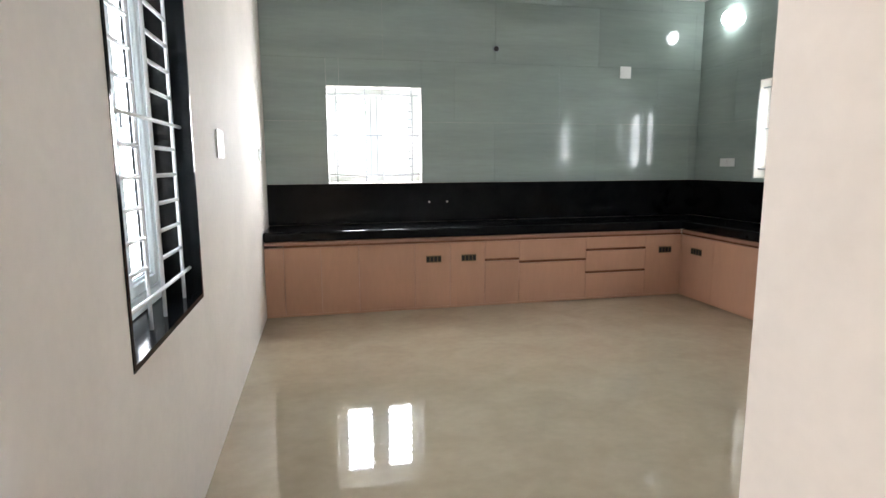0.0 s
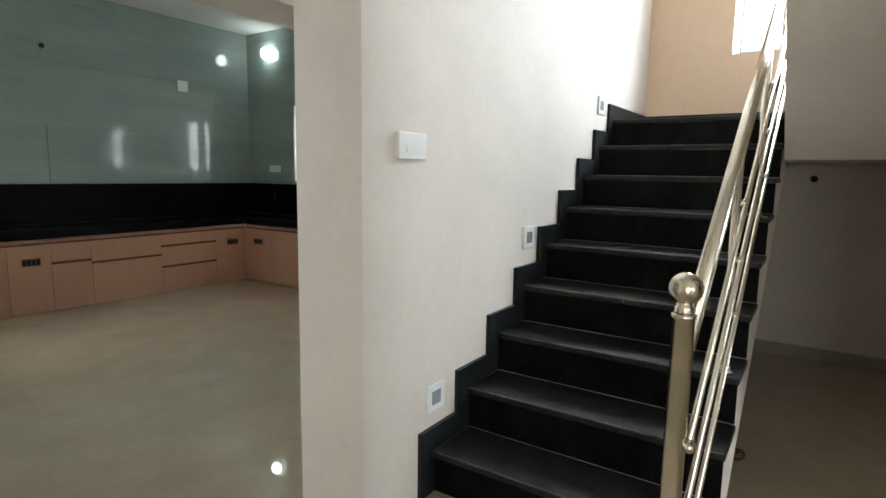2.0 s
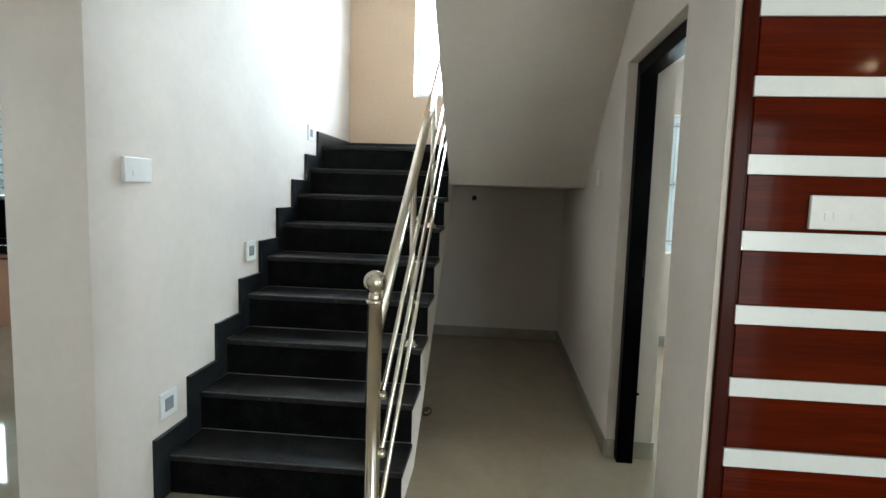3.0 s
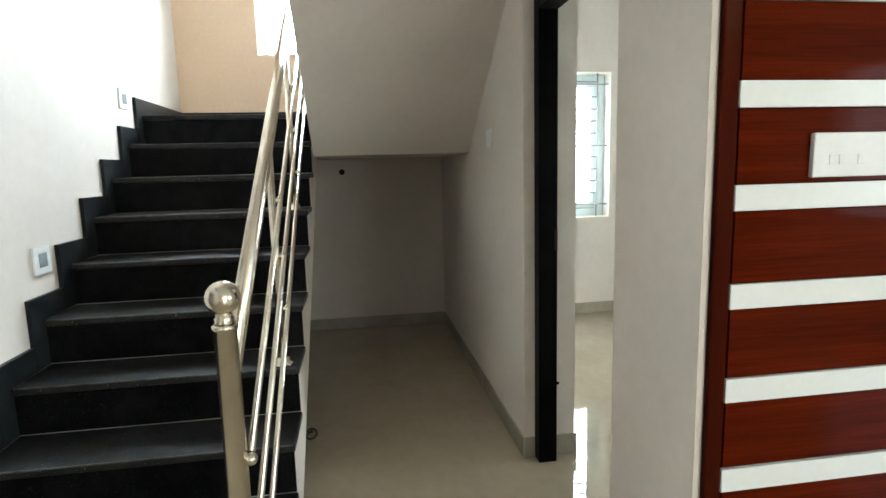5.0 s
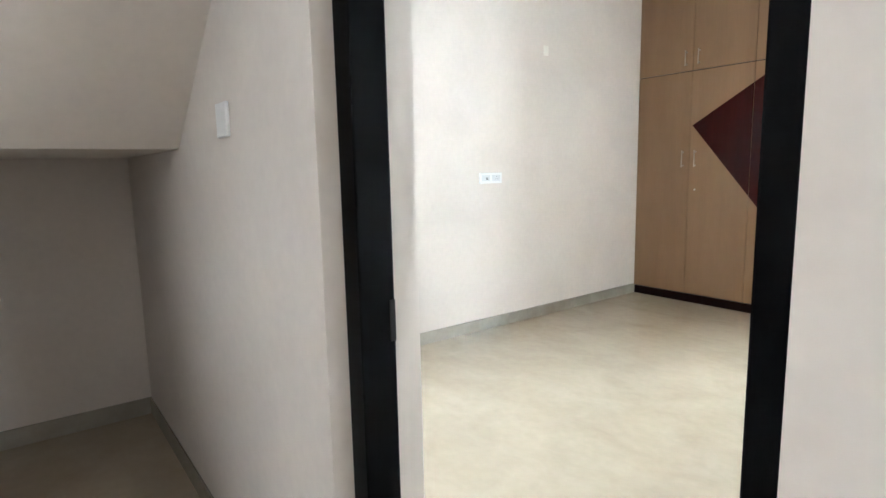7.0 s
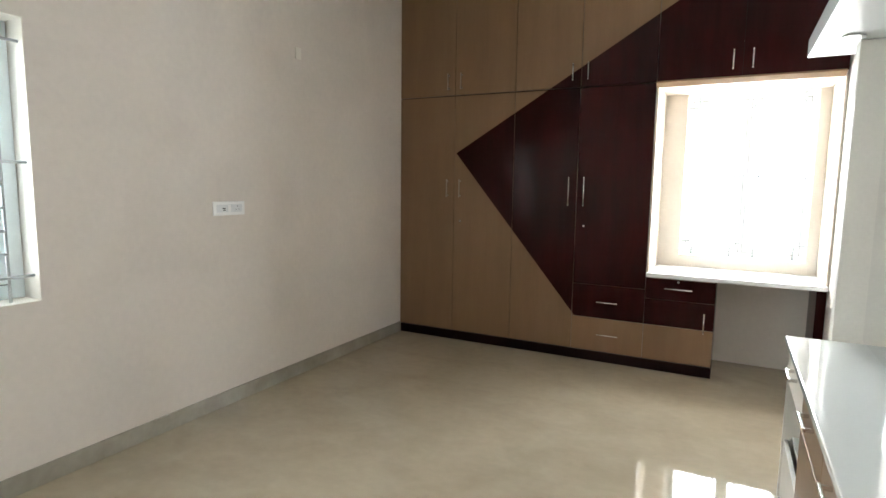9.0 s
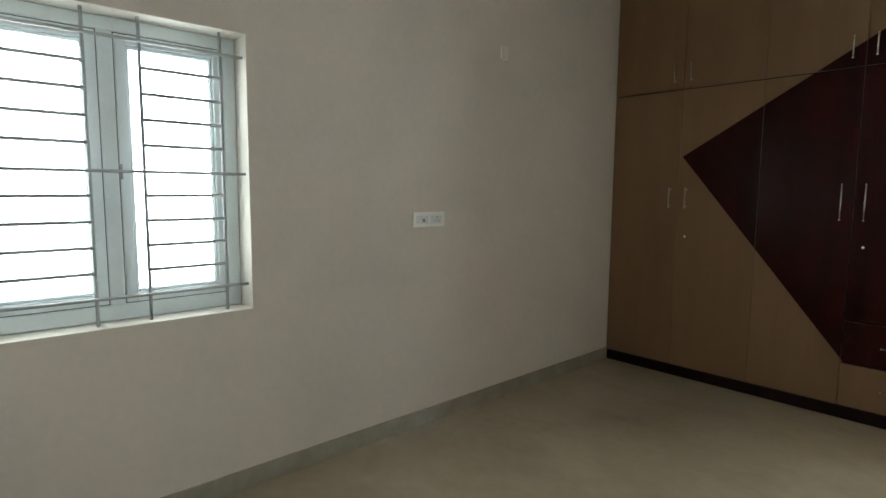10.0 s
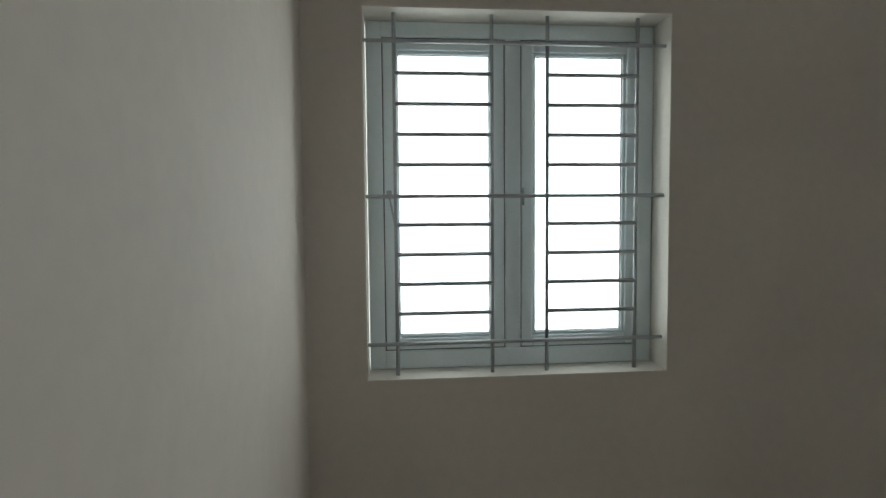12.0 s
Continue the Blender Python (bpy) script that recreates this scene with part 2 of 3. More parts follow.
# ---- plan ----
XE = 4.235           # inner face of the east outer wall
XK = -0.63           # kitchen's west wall, inner face
YK = 5.446           # kitchen's north wall, tiled face
YS = 0.02            # stair wall, face towards the stairs
YP = 0.349           # same wall, kitchen face
XP = 0.634           # its west end
YN = -2.11           # niche wall, north face
YB = -2.36           # same wall, bedroom face
XD0, XD1, ZD = 0.855, 1.77, 2.124   # bedroom doorway
XT = 0.432           # west face of the wall behind the panelling
XB = 0.67            # bedroom's west wall
YW = -6.945           # wardrobe fronts
YO = -7.50           # bedroom's south wall
XEK = 4.275          # kitchen east wall, inner face
ZC = 3.23            # ceilings
RISE, GOING = 0.2, 0.28
BW = (-3.686, -2.568, 0.908, 2.222)     # bedroom window: y, y, z, z
LW = (1.185, 2.15, 0.825, 2.30)       # dark framed window
KW = (-0.01, 0.966, 1.215, 2.203)     # kitchen north window: x, x, z, z
KE = (3.53, 4.52, 1.255, 2.235)        # kitchen east window: y, y
KE2 = (1.13, 2.12, 1.255, 2.235)       # second kitchen east window: y, y
SW = (-1.75, -0.615, 2.345, 3.65)        # landing window
DW = (0.765, 1.71, 0.90, 2.266)          # bedroom south window: x, x

# ---- structure ----
setting("floor", box(-5.2, XE + 0.25, -7.75, YK + 0.25, -0.15, 0.0), FLOOR, "polished beige stone floor with faint clouding, mirror-like", "floor")
setting("ground", box(-60, 60, -60, 60, -0.6, -0.45), material("dry_earth", (0.25, 0.2, 0.15), 0.9, cloud=0.3, cloud_scale=0.5, grain=0.2), "bare earth round the house", "ground")

wall_x("wall_east", XE, XE + 0.26, -7.74, YP, 0, 5.9, [BW, SW], PLASTER, "cream plastered outer wall with windows")
wall_x("wall_kitchen_east", XEK, XEK + 0.24, YP, YK + 0.24, 0, ZC + 0.2, [KE, KE2], PLASTER, "kitchen outer wall behind grey tiles")
wall_y("wall_kitchen_north", YK + 0.012, YK + 0.24, XK - 0.24, XEK, 0, ZC + 0.2, [KW], PLASTER, "kitchen outer wall behind grey tiles")
wall_x("wall_kitchen_west", XK - 0.24, XK, YS, YK + 0.012, 0, ZC + 0.2, [LW], PLASTER, "cream plastered wall with a dark framed window")
wall_y("wall_stair", YS, YP, XP, XE, 0, 5.9, [], PLASTER, "cream plastered wall between stairs and kitchen")
setting("lintel", box(XK, 2.2, YP + 0.001, 0.62, 1.977, ZC - 0.001), PLASTER, "cream plastered beam over the kitchen opening", "beam")
# hall walls out of view, added to close the room and carry fill openings
wall_y("wall_hall_north", YS, YP, -5.0, XK - 0.24, 0, ZC + 0.2, [], PLASTER, "cream plastered hall wall")
wall_x("wall_hall_west", -5.2, -5.0, -6.4, YP, 0, ZC + 0.2, [(-4.9, -2.9, 0.05, 2.4)], PLASTER, "unseen cream hall wall with a wide opening added for fill light")
wall_y("wall_hall_south", -6.6, -6.4, -5.2, XT, 0, ZC + 0.2, [(-3.8, -1.6, 0.8, 2.3)], PLASTER, "unseen cream hall wall with a hole added for fill light")
wall_x("wall_panelled", XT, XB, -7.5, YN, 0, ZC + 0.2, [], PLASTER, "cream plastered wall behind the red panelling")
wall_y("wall_niche", YB, YN, XB, XE, 0, 5.9, [(XD0, XD1, 0, ZD)], PLASTER, "cream plastered wall with the bedroom doorway")
wall_y("wall_bedroom_south", YO - 0.24, YO, XT, XE, 0, ZC + 0.2, [DW], PLASTER, "cream plastered outer wall with a window")

ceil = bmesh.new()
add_box(ceil, XK - 0.24, XEK, YP, YK + 0.24, ZC, ZC + 0.15)
add_box(ceil, -5.2, 0.5, -6.6, YS, ZC, ZC + 0.15)
add_box(ceil, 0.5, 0.7, YN, YS, ZC, ZC + 0.15)
add_box(ceil, XB, XE, YO - 0.24, YB, ZC, ZC + 0.15)
setting("ceiling", ceil, CEILING, "white painted flat ceiling", "ceiling")
setting("stairwell_ceiling", box(0.3, XE, YN, YS, 5.75, 5.9), CEILING, "white painted ceiling over the stairwell", "ceiling")
setting("wall_upper_landing", box(0.5, 0.7, YN, YS, ZC + 0.15, 5.9), PLASTER, "cream plastered wall upstairs", "wall")
setting("wall_landing_end", box(XE - 0.012, XE, YN, YS, 1.79, 2.35), PEACH, "peach painted end wall of the landing", "wall")
pe = bmesh.new()
add_box(pe, XE - 0.012, XE, SW[1], YS, 2.35, 5.75)
add_box(pe, XE - 0.012, XE, YN, SW[0], 2.35, 5.75)
add_box(pe, XE - 0.012, XE, SW[0], SW[1], SW[3], 5.75)
setting("wall_landing_paint", pe, PEACH, "peach painted end wall round the landing window", "wall")

# sky light in the openings
daylight("daylight_bedroom", XE + 0.70, (BW[0] + BW[1]) / 2, (BW[2] + BW[3]) / 2, (-1, 0, 0), 2.6, 2.6, 6.3, (0.87, 0.955, 1.0))
daylight("daylight_bedroom_south", (DW[0] + DW[1]) / 2, YO - 0.32, (DW[2] + DW[3]) / 2, (0, 1, 0), 1.3, 1.5, 15)
daylight("daylight_kitchen_north", (KW[0] + KW[1]) / 2, YK + 0.34, (KW[2] + KW[3]) / 2, (0, -1, 0), 1.3, 1.3, 9.2)
daylight("daylight_kitchen_east", XEK + 0.34, (KE[0] + KE[1]) / 2, (KE[2] + KE[3]) / 2, (-1, 0, 0), 1.3, 1.3, 2.4)
daylight("daylight_kitchen_east_b", XEK + 0.34, (KE2[0] + KE2[1]) / 2, (KE2[2] + KE2[3]) / 2, (-1, 0, 0), 1.3, 1.3, 1.4)
daylight("daylight_landing", XE + 0.34, (SW[0] + SW[1]) / 2, (SW[2] + SW[3]) / 2, (-1, 0, 0), 1.5, 1.6, 19, (0.79, 0.88, 1.0))
daylight("daylight_side", XK - 0.9, (LW[0] + LW[1]) / 2, (LW[2] + LW[3]) / 2, (1, 0, 0), 1.6, 1.8, 4.2)
# hall fill: two added lamps behind invented openings, no such source in view
daylight("fill_hall_west", -5.3, -3.9, 1.2, (1, 0, 0), 2.0, 2.4, 6.0, (1.0, 0.955, 0.885))
daylight("fill_hall_south", -2.7, -6.7, 1.55, (0, 1, 0), 2.4, 1.7, 2.4, (0.76, 0.89, 1.0))


# ---- stairs ----
def build_stairs():
    # waist slab of the lower flight: open below, its underside sloping up to the landing
    slope = RISE / GOING
    foot = 1.48
    prof = [(foot, 0.0), (1.085, 0.0)]
    for k in range(1, 9):
        x = 1.085 + (k - 1) * GOING
        prof += [(x, k * RISE - 0.04), (x + GOING, k * RISE - 0.04)]
    prof += [(1.085 + 8 * GOING, 9 * RISE - 0.04), (XE - 0.001, 9 * RISE - 0.04), (XE - 0.001, 1.495), (foot + 1.495 / slope, 1.495)]
    setting("stair_body", prism(prof, "y", YS - 0.001, -1.084), PLASTER, "cream plastered sloping slab carrying the lower stairs", "stairs")
    flight = thing("staircase", "black granite stairs with overhanging treads", "stairs", 1.06, -0.55, 0)
    for k in range(1, 9):
        x = 1.06 + (k - 1) * GOING
        part("tread", box(x, x + GOING + 0.02, -1.092, 0.0035, k * RISE - 0.04, k * RISE - 0.01, 0.006), STEP, flight)
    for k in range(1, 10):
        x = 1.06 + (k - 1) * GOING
        # thin strip of paler stone colour along each step's top front edge
        part("nosing", box(x - 0.0006, x + 0.005, -1.086, -0.006, k * RISE - 0.0145, k * RISE - 0.0094, 0.001), PALE_EDGE, flight, "pale nosing edge")
        part("riser", box(x + 0.018, x + 0.0248, -1.0855, 0.0035, max(0.0, (k - 1) * RISE - 0.008), k * RISE - 0.041), RISER, flight)
    part("landing_slab", box(1.06 + 8 * GOING, XE - 0.013, YN, 0.0, 9 * RISE - 0.04, 9 * RISE - 0.01, 0.005), STEP, flight)
    for k in range(1, 9):
        x = 1.06 + (k - 1) * GOING
        z = k * RISE - 0.01
        pts = [(x - 0.085, z - 0.199 if k > 1 else 0.0), (x - 0.085, z + 0.105), (x + GOING - 0.087, z + 0.105), (x + GOING - 0.087, z), (x + 0.015, z), (x + 0.015, z - 0.199 if k > 1 else 0.0)]
        part("skirting_piece", prism(pts, "y", YS, 0.001), SKIRT_BLACK, flight, "grey-black stepped skirting slab")
    x9 = 1.06 + 8 * GOING
    part("skirting_piece", prism([(x9 - 0.085, 1.591), (x9 - 0.085, 1.895), (XE - 0.013, 1.895), (XE - 0.013, 1.791), (x9 + 0.015, 1.791), (x9 + 0.015, 1.591)], "y", YS, 0.001), SKIRT_BLACK, flight)
    part("skirting_piece", box(XE - 0.028, XE - 0.013, YN, 0.0, 1.79, 1.895, 0.002), SKIRT_BLACK, flight)
    # upper flight: a sloping slab over the niche
    up = bmesh.new()
    x0, z0 = 3.0, 1.495
    x1 = 0.7
    prism([(x0, z0), (XE, z0), (XE, z0 + 0.24), (x0 - 0.06, z0 + 0.26), (x1, z0 + (x0 - x1) * slope + 0.30), (x1, z0 + (x0 - x1) * slope)], "y", YN, -1.101, up)
    setting("stair_slab_upper", up, PLASTER, "cream plastered underside of the upper stairs", "stairs")


build_stairs()


# ---- openings: windows and the doorway ----
def window(name, axis, plane, out, a0, a1, z0, z1, frame_mat, bar_mat, reveal_mat, label, depth=0.15, grille=True, handle=True, lining=0.0, rungs=8, slim=False):
    """A two-leaf casement set back in its opening, with a welded grille of rods before it.
    axis: the wall's normal; plane: the inner wall face; out: +1 or -1, the way out."""
    win = thing(name, label, "window", *((plane, (a0 + a1) / 2, z0) if axis == "x" else ((a0 + a1) / 2, plane, z0)))
    win["kind"] = "structure"

    def bx(u0, u1, d0, d1, w0, w1, bevel=0.0):
        e0, e1 = plane + out * d0, plane + out * d1
        return box(e0, e1, u0, u1, w0, w1, bevel) if axis == "x" else box(u0, u1, e0, e1, w0, w1, bevel)

    def at(u, d, w):
        e = plane + out * d
        return (e, u, w) if axis == "x" else (u, e, w)
    e = 0.004
    t = lining or 0.004
    # painted or stone lining of the opening
    part("lining", bx(a0, a1, -lining * 0.15, 0.24, z0, z0 + t), reveal_mat, win)
    part("lining", bx(a0, a1, -lining * 0.15, 0.24, z1 - t, z1), reveal_mat, win)
    part("lining", bx(a0, a0 + t, -lining * 0.15, 0.24, z0 + t, z1 - t), reveal_mat, win)
    part("lining", bx(a1 - t, a1, -lining * 0.15, 0.24, z0 + t, z1 - t), reveal_mat, win)
    b0, b1, c0, c1 = a0 + t + e, a1 - t - e, z0 + t + e, z1 - t - e
    fw = 0.058 if not slim else 0.03        # side frame
    fh, fs = (0.056, 0.068) if not slim else (0.03, 0.03)        # head and sill frame
    mw = 0.030 if not slim else 0.012       # half of the fixed mullion
    sw = 0.054 if not slim else 0.03        # casement rails
    d0, d1 = depth, depth + 0.06
    mid = (a0 + a1) / 2
    part("window_frame", bx(b0, b0 + fw, d0, d1, c0, c1, 0.004), frame_mat, win)
    part("window_frame", bx(b1 - fw, b1, d0, d1, c0, c1, 0.004), frame_mat, win)
    part("window_frame", bx(b0 + fw, b1 - fw, d0, d1, c0, c0 + fs, 0.004), frame_mat, win)
    part("window_frame", bx(b0 + fw, b1 - fw, d0, d1, c1 - fh, c1, 0.004), frame_mat, win)
    part("mullion", bx(mid - mw, mid + mw, d0 + 0.002, d1, c0 + fs, c1 - fh, 0.004), frame_mat, win)
    w0, w1 = c0 + fs + 0.004, c1 - fh - 0.004

    def ring(u0, u1, e0, e1, s, f0, f1, bevel=0.0):
        """Four bars round an opening, in one mesh."""
        whole = bx(u0, u0 + s, f0, f1, e0, e1, bevel)
        for q in (bx(u1 - s, u1, f0, f1, e0, e1, bevel), bx(u0 + s, u1 - s, f0, f1, e0, e0 + s, bevel), bx(u0 + s, u1 - s, f0, f1, e1 - s, e1, bevel)):
            me = bpy.data.meshes.new("bar")
            q.to_mesh(me)
            q.free()
            whole.from_mesh(me)
            bpy.data.meshes.remove(me)
        return whole
    for u0, u1 in ((b0 + fw + 0.004, mid - mw - 0.004), (mid + mw + 0.004, b1 - fw - 0.004)):
        leaf = part("casement", ring(u0, u1, w0, w1, sw - 0.012, d0 + 0.004, d0 + 0.045, 0.004), frame_mat, win)
        i = sw - 0.012
        part("glazing_bead", ring(u0 + i, u1 - i, w0 + i, w1 - i, 0.014, d0 + 0.014, d0 + 0.040, 0.005), frame_mat, leaf)
        i += 0.014
        part("gasket", ring(u0 + i - 0.001, u1 - i + 0.001, w0 + i - 0.001, w1 - i + 0.001, 0.0025, d0 + 0.020, d0 + 0.030), GASKET, leaf, "thin grey rubber gasket")
        part("seal", ring(u0 - 0.005, u1 + 0.005, w0 - 0.005, w1 + 0.005, 0.005, d0 + 0.012, d0 + 0.030), GASKET, leaf, "dark rubber seal")
        pane = part("pane", bx(u0 + i - 0.004, u1 - i + 0.004, d0 + 0.031, d0 + 0.036, w0 + i - 0.004, w1 - i + 0.004), GLASS, leaf)
        pane.visible_shadow = False
    if handle:
        hz = (z0 + z1) / 2
        turn = 1 if out * (1 if axis == "x" else -1) > 0 else -1
        grip = part("casement_handle", rod(at(mid - turn * (mw + 0.006), d0 - 0.014, hz - 0.03), at(mid - turn * (mw + 0.006), d0 - 0.014, hz + 0.035), 0.005, 10), GRILLE, win, "small grey casement handle")
        part("handle_neck", rod(at(mid - turn * (mw + 0.006), d0 - 0.014, hz + 0.025), at(mid - turn * (mw + 0.006), d0 + 0.004, hz + 0.025), 0.005, 10), GRILLE, grip)
        u = (b1 - fw - 0.022) if turn > 0 else (b0 + fw + 0.022)
        grip = part("casement_handle", rod(at(u, d0 - 0.012, hz + 0.01), at(u - turn * 0.022, d0 - 0.018, hz - 0.11), 0.004, 10), GRILLE, win, "thin grey lever handle")
        part("handle_plate", bx(u - 0.010, u + 0.010, d0 - 0.010, d0 + 0.003, hz + 0.004, hz + 0.028, 0.002), GRILLE, grip)
    if grille:
        w = a1 - a0
        g = 0.055
        ups = [a0 + w * k for k in (0.095, 0.40, 0.585, 0.90)]
        for u in ups:
            part("grille_bar", rod(at(u, g, z0 + t), at(u, g, z1 - t), 0.0072, 8), bar_mat, win)
        hs = z1 - z0
        for k in (0.093, 0.502, 0.920):
            part("grille_bar", rod(at(a0 + t, g - 0.012, z0 + hs * k), at(a1 - t, g - 0.012, z0 + hs * k), 0.0072, 8), bar_mat, win)
        rows = [0.093 + (0.920 - 0.093) * k / (rungs + 2) for k in range(1, rungs + 2)]
        for k in rows:
            for p, q in ((ups[0], ups[1]), (ups[2], ups[3])):
                if abs(k - 0.5) > 0.03:
                    part("grille_rung", rod(at(p, g, z0 + hs * k), at(q, g, z0 + hs * k), 0.0078, 8), bar_mat, win)
    return win


window("window_1", "x", XE, 1, BW[0], BW[1], BW[2], BW[3], UPVC, GRILLE, REVEAL, "pale grey double casement window with a bar grille", depth=0.128)
window("window_2", "y", YO, -1, DW[0], DW[1], DW[2], DW[3], WHITE, GRILLE, REVEAL, "bright double casement window behind the desk", depth=0.13, slim=True, rungs=0, handle=False)
window("window_3", "y", YK + 0.012, 1, KW[0], KW[1], KW[2], KW[3], WHITE, GRILLE, REVEAL, "blown-out kitchen window over the counter")
window("window_4", "x", XEK, 1, KE[0], KE[1], KE[2], KE[3], UPVC, GRILLE, REVEAL, "kitchen window with white reveal and bar grille")
window("window_7", "x", XEK, 1, KE2[0], KE2[1], KE2[2], KE2[3], UPVC, GRILLE, REVEAL, "second kitchen window with white reveal and bar grille")
window("window_5", "x", XK, -1, LW[0], LW[1], LW[2], LW[3], UPVC, GRILLEW, GRANITE, "casement window lined in black granite with white bars", depth=0.15, lining=0.02, rungs=10)
window("window_6", "x", XE, 1, SW[0], SW[1], SW[2], SW[3], WHITE, GRILLE, REVEAL, "bright landing window high on the stairs", grille=False, slim=True, handle=False)


def hazy_sky(name, bm, strength):
    tagged(part(name, bm, glowing(name + "_glow", (0.96, 0.985, 1.0), strength)), "white hazy daylight beyond the windows", "backdrop", kind="structure")


hazy_sky("backdrop", box(XE + 1.2, XE + 1.25, -9.0, 7.0, -0.4, 6.5), 3.0)
hazy_sky("backdrop_south", box(-1.5, 4.5, YO - 1.3, YO - 1.25, -0.4, 4.5), 6.0)
hazy_sky("backdrop_north", box(-2.5, 4.5, YK + 1.4, YK + 1.45, -0.4, 4.5), 8.5)

# doorway: black frame standing in the middle of the wall's thickness
door = thing("door_1", "black painted wooden door frame, no leaf in view", "door frame", (XD0 + XD1) / 2, -2.2, 0)
door["kind"] = "structure"
east_post = part("door_post", box(XD1 - 0.07, XD1, -2.247, -2.16, 0.0, ZD, 0.004), BLACKWOOD, door)
part("door_post", box(XD0, XD0 + 0.057, -2.247, -2.165, 0.0, ZD, 0.004), BLACKWOOD, door)
part("door_head", box(XD0 + 0.057, XD1 - 0.07, -2.247, -2.16, ZD - 0.07, ZD, 0.004), BLACKWOOD, door)
part("strike_plate", box(XD1 - 0.073, XD1 - 0.0705, -2.246, -2.232, 1.02, 1.115, 0.001), DARK, east_post, "narrow dark strike plate")
part("stopper", turned([(0.006, 0.0), (0.008, 0.012), (0.004, 0.016)], XD1 - 0.055, -2.261, 0.385, 10, "y"), BLACKWOOD, east_post)


# skirtings
def skirting(name, x0, x1, y0, y1):
    setting(name, box(x0, x1, y0, y1, 0.0, 0.10, 0.002), SKIRT, "greenish-beige stone skirting strip", "skirting")


skirting("baseboard_niche_south", XD1, XE, YN, YN + 0.010)
skirting("baseboard_niche_east", XE - 0.010, XE, YN + 0.010, YS)
skirting("baseboard_niche_north", 1.4, XE - 0.010, YS - 0.010, YS)
skirting("baseboard_door_end", XD1 - 0.010, XD1, -2.159, YN)
skirting("baseboard_door_end_b", XD1 - 0.010, XD1, YB, -2.248)
skirting("baseboard_bedroom_east", XE - 0.010, XE, YW - 0.55, YB)
skirting("baseboard_bedroom_north", XD1 - 0.010, XE - 0.010, YB - 0.010, YB)
skirting("baseboard_door_west", XB, XD0, YB - 0.010, YB)
skirting("baseboard_panel_end", XT, XD0, YN, YN + 0.010)

# ---- kitchen ----
# wall tiles in courses
course = [1.216, 1.85, 2.47, 3.09, ZC]


def tile_wall_north():
    wall = bpy.data.objects["wall_kitchen_north"]
    for r, (z0, z1) in enumerate(zip(course, course[1:])):
        step = 1.2
        first = 0.75 if r % 2 else 1.2
        xs = [XK]
        while xs[-1] < XEK:
            xs.append(min(XEK, xs[-1] + (first if len(xs) == 1 else step)))
        for a, b in zip(xs, xs[1:]):
            if b - a < 0.01:
                continue
            pieces = [(a, b, z0, z1)]
            if a < KW[1] and b > KW[0] and z0 < KW[3] and z1 > KW[2]:
                pieces = []
                if a < KW[0]:
                    pieces.append((a, KW[0], z0, z1))
                if b > KW[1]:
                    pieces.append((KW[1], b, z0, z1))
                if z1 > KW[3]:
                    pieces.append((max(a, KW[0]), min(b, KW[1]), max(z0, KW[3]), z1))
            for p in pieces:
                part("wall_tile", box(p[0] + 0.0008, p[1] - 0.0008, YK, YK + 0.0115, p[2] + 0.0008, p[3] - 0.0008, 0.0007, 1), TILE, wall)


def tile_wall_east():
    wall = bpy.data.objects["wall_kitchen_east"]
    for r, (z0, z1) in enumerate(zip(course, course[1:])):
        ys = [YP, YP + 0.6 + 0.3 * (r % 2)]
        while ys[-1] < YK:
            ys.append(min(YK, ys[-1] + 1.2))
        for a, b in zip(ys, ys[1:]):
            pieces = [(a, b, z0, z1)]
            for hole in (KE, KE2):
                left = []
                for a_, b_, c_, d_ in pieces:
                    if not (a_ < hole[1] and b_ > hole[0] and c_ < hole[3] and d_ > hole[2]):
                        left.append((a_, b_, c_, d_))
                        continue
                    if a_ < hole[0]:
                        left.append((a_, hole[0], c_, d_))
                    if b_ > hole[1]:
                        left.append((hole[1], b_, c_, d_))
                    m0, m1 = max(a_, hole[0]), min(b_, hole[1])
                    if d_ > hole[3]:
                        left.append((m0, m1, max(c_, hole[3]), d_))
                    if c_ < hole[2]:
                        left.append((m0, m1, c_, hole[2]))
                pieces = left
            for p in pieces:
                part("wall_tile", box(XEK - 0.011, XEK - 0.0002, p[0] + 0.0008, p[1] - 0.0008, p[2] + 0.0008, p[3] - 0.0008, 0.0007, 1), TILE, wall)


YF = 4.816     # kitchen fronts, north run
XF = 3.69      # kitchen fronts, east run
ZT = 0.80      # worktop


def grille_vent(parent, cx, z, along="x", w=0.15):
    """A small bronze ventilation grille let into a door."""
    h = 0.034
    def bx(u0, u1, d0, d1, z0, z1, bv=0.0):
        return box(cx + u0, cx + u1, YF - 0.02 - d1, YF - 0.02 - d0, z0, z1, bv) if along == "x" else box(XF - 0.02 - d1, XF - 0.02 - d0, cx + u0, cx + u1, z0, z1, bv)
    v = part("vent_grille", bx(-w / 2, w / 2, 0.0005, 0.004, z - h, z + h, 0.0015), BRONZE, parent, "bronze ventilation grille")
    for k in range(4):
        u = -w / 2 + w * (k + 0.5) / 4
        part("vent_slot", bx(u - w / 10, u + w / 10, 0.0042, 0.0055, z - h * 0.72, z + h * 0.72), DARK, v)


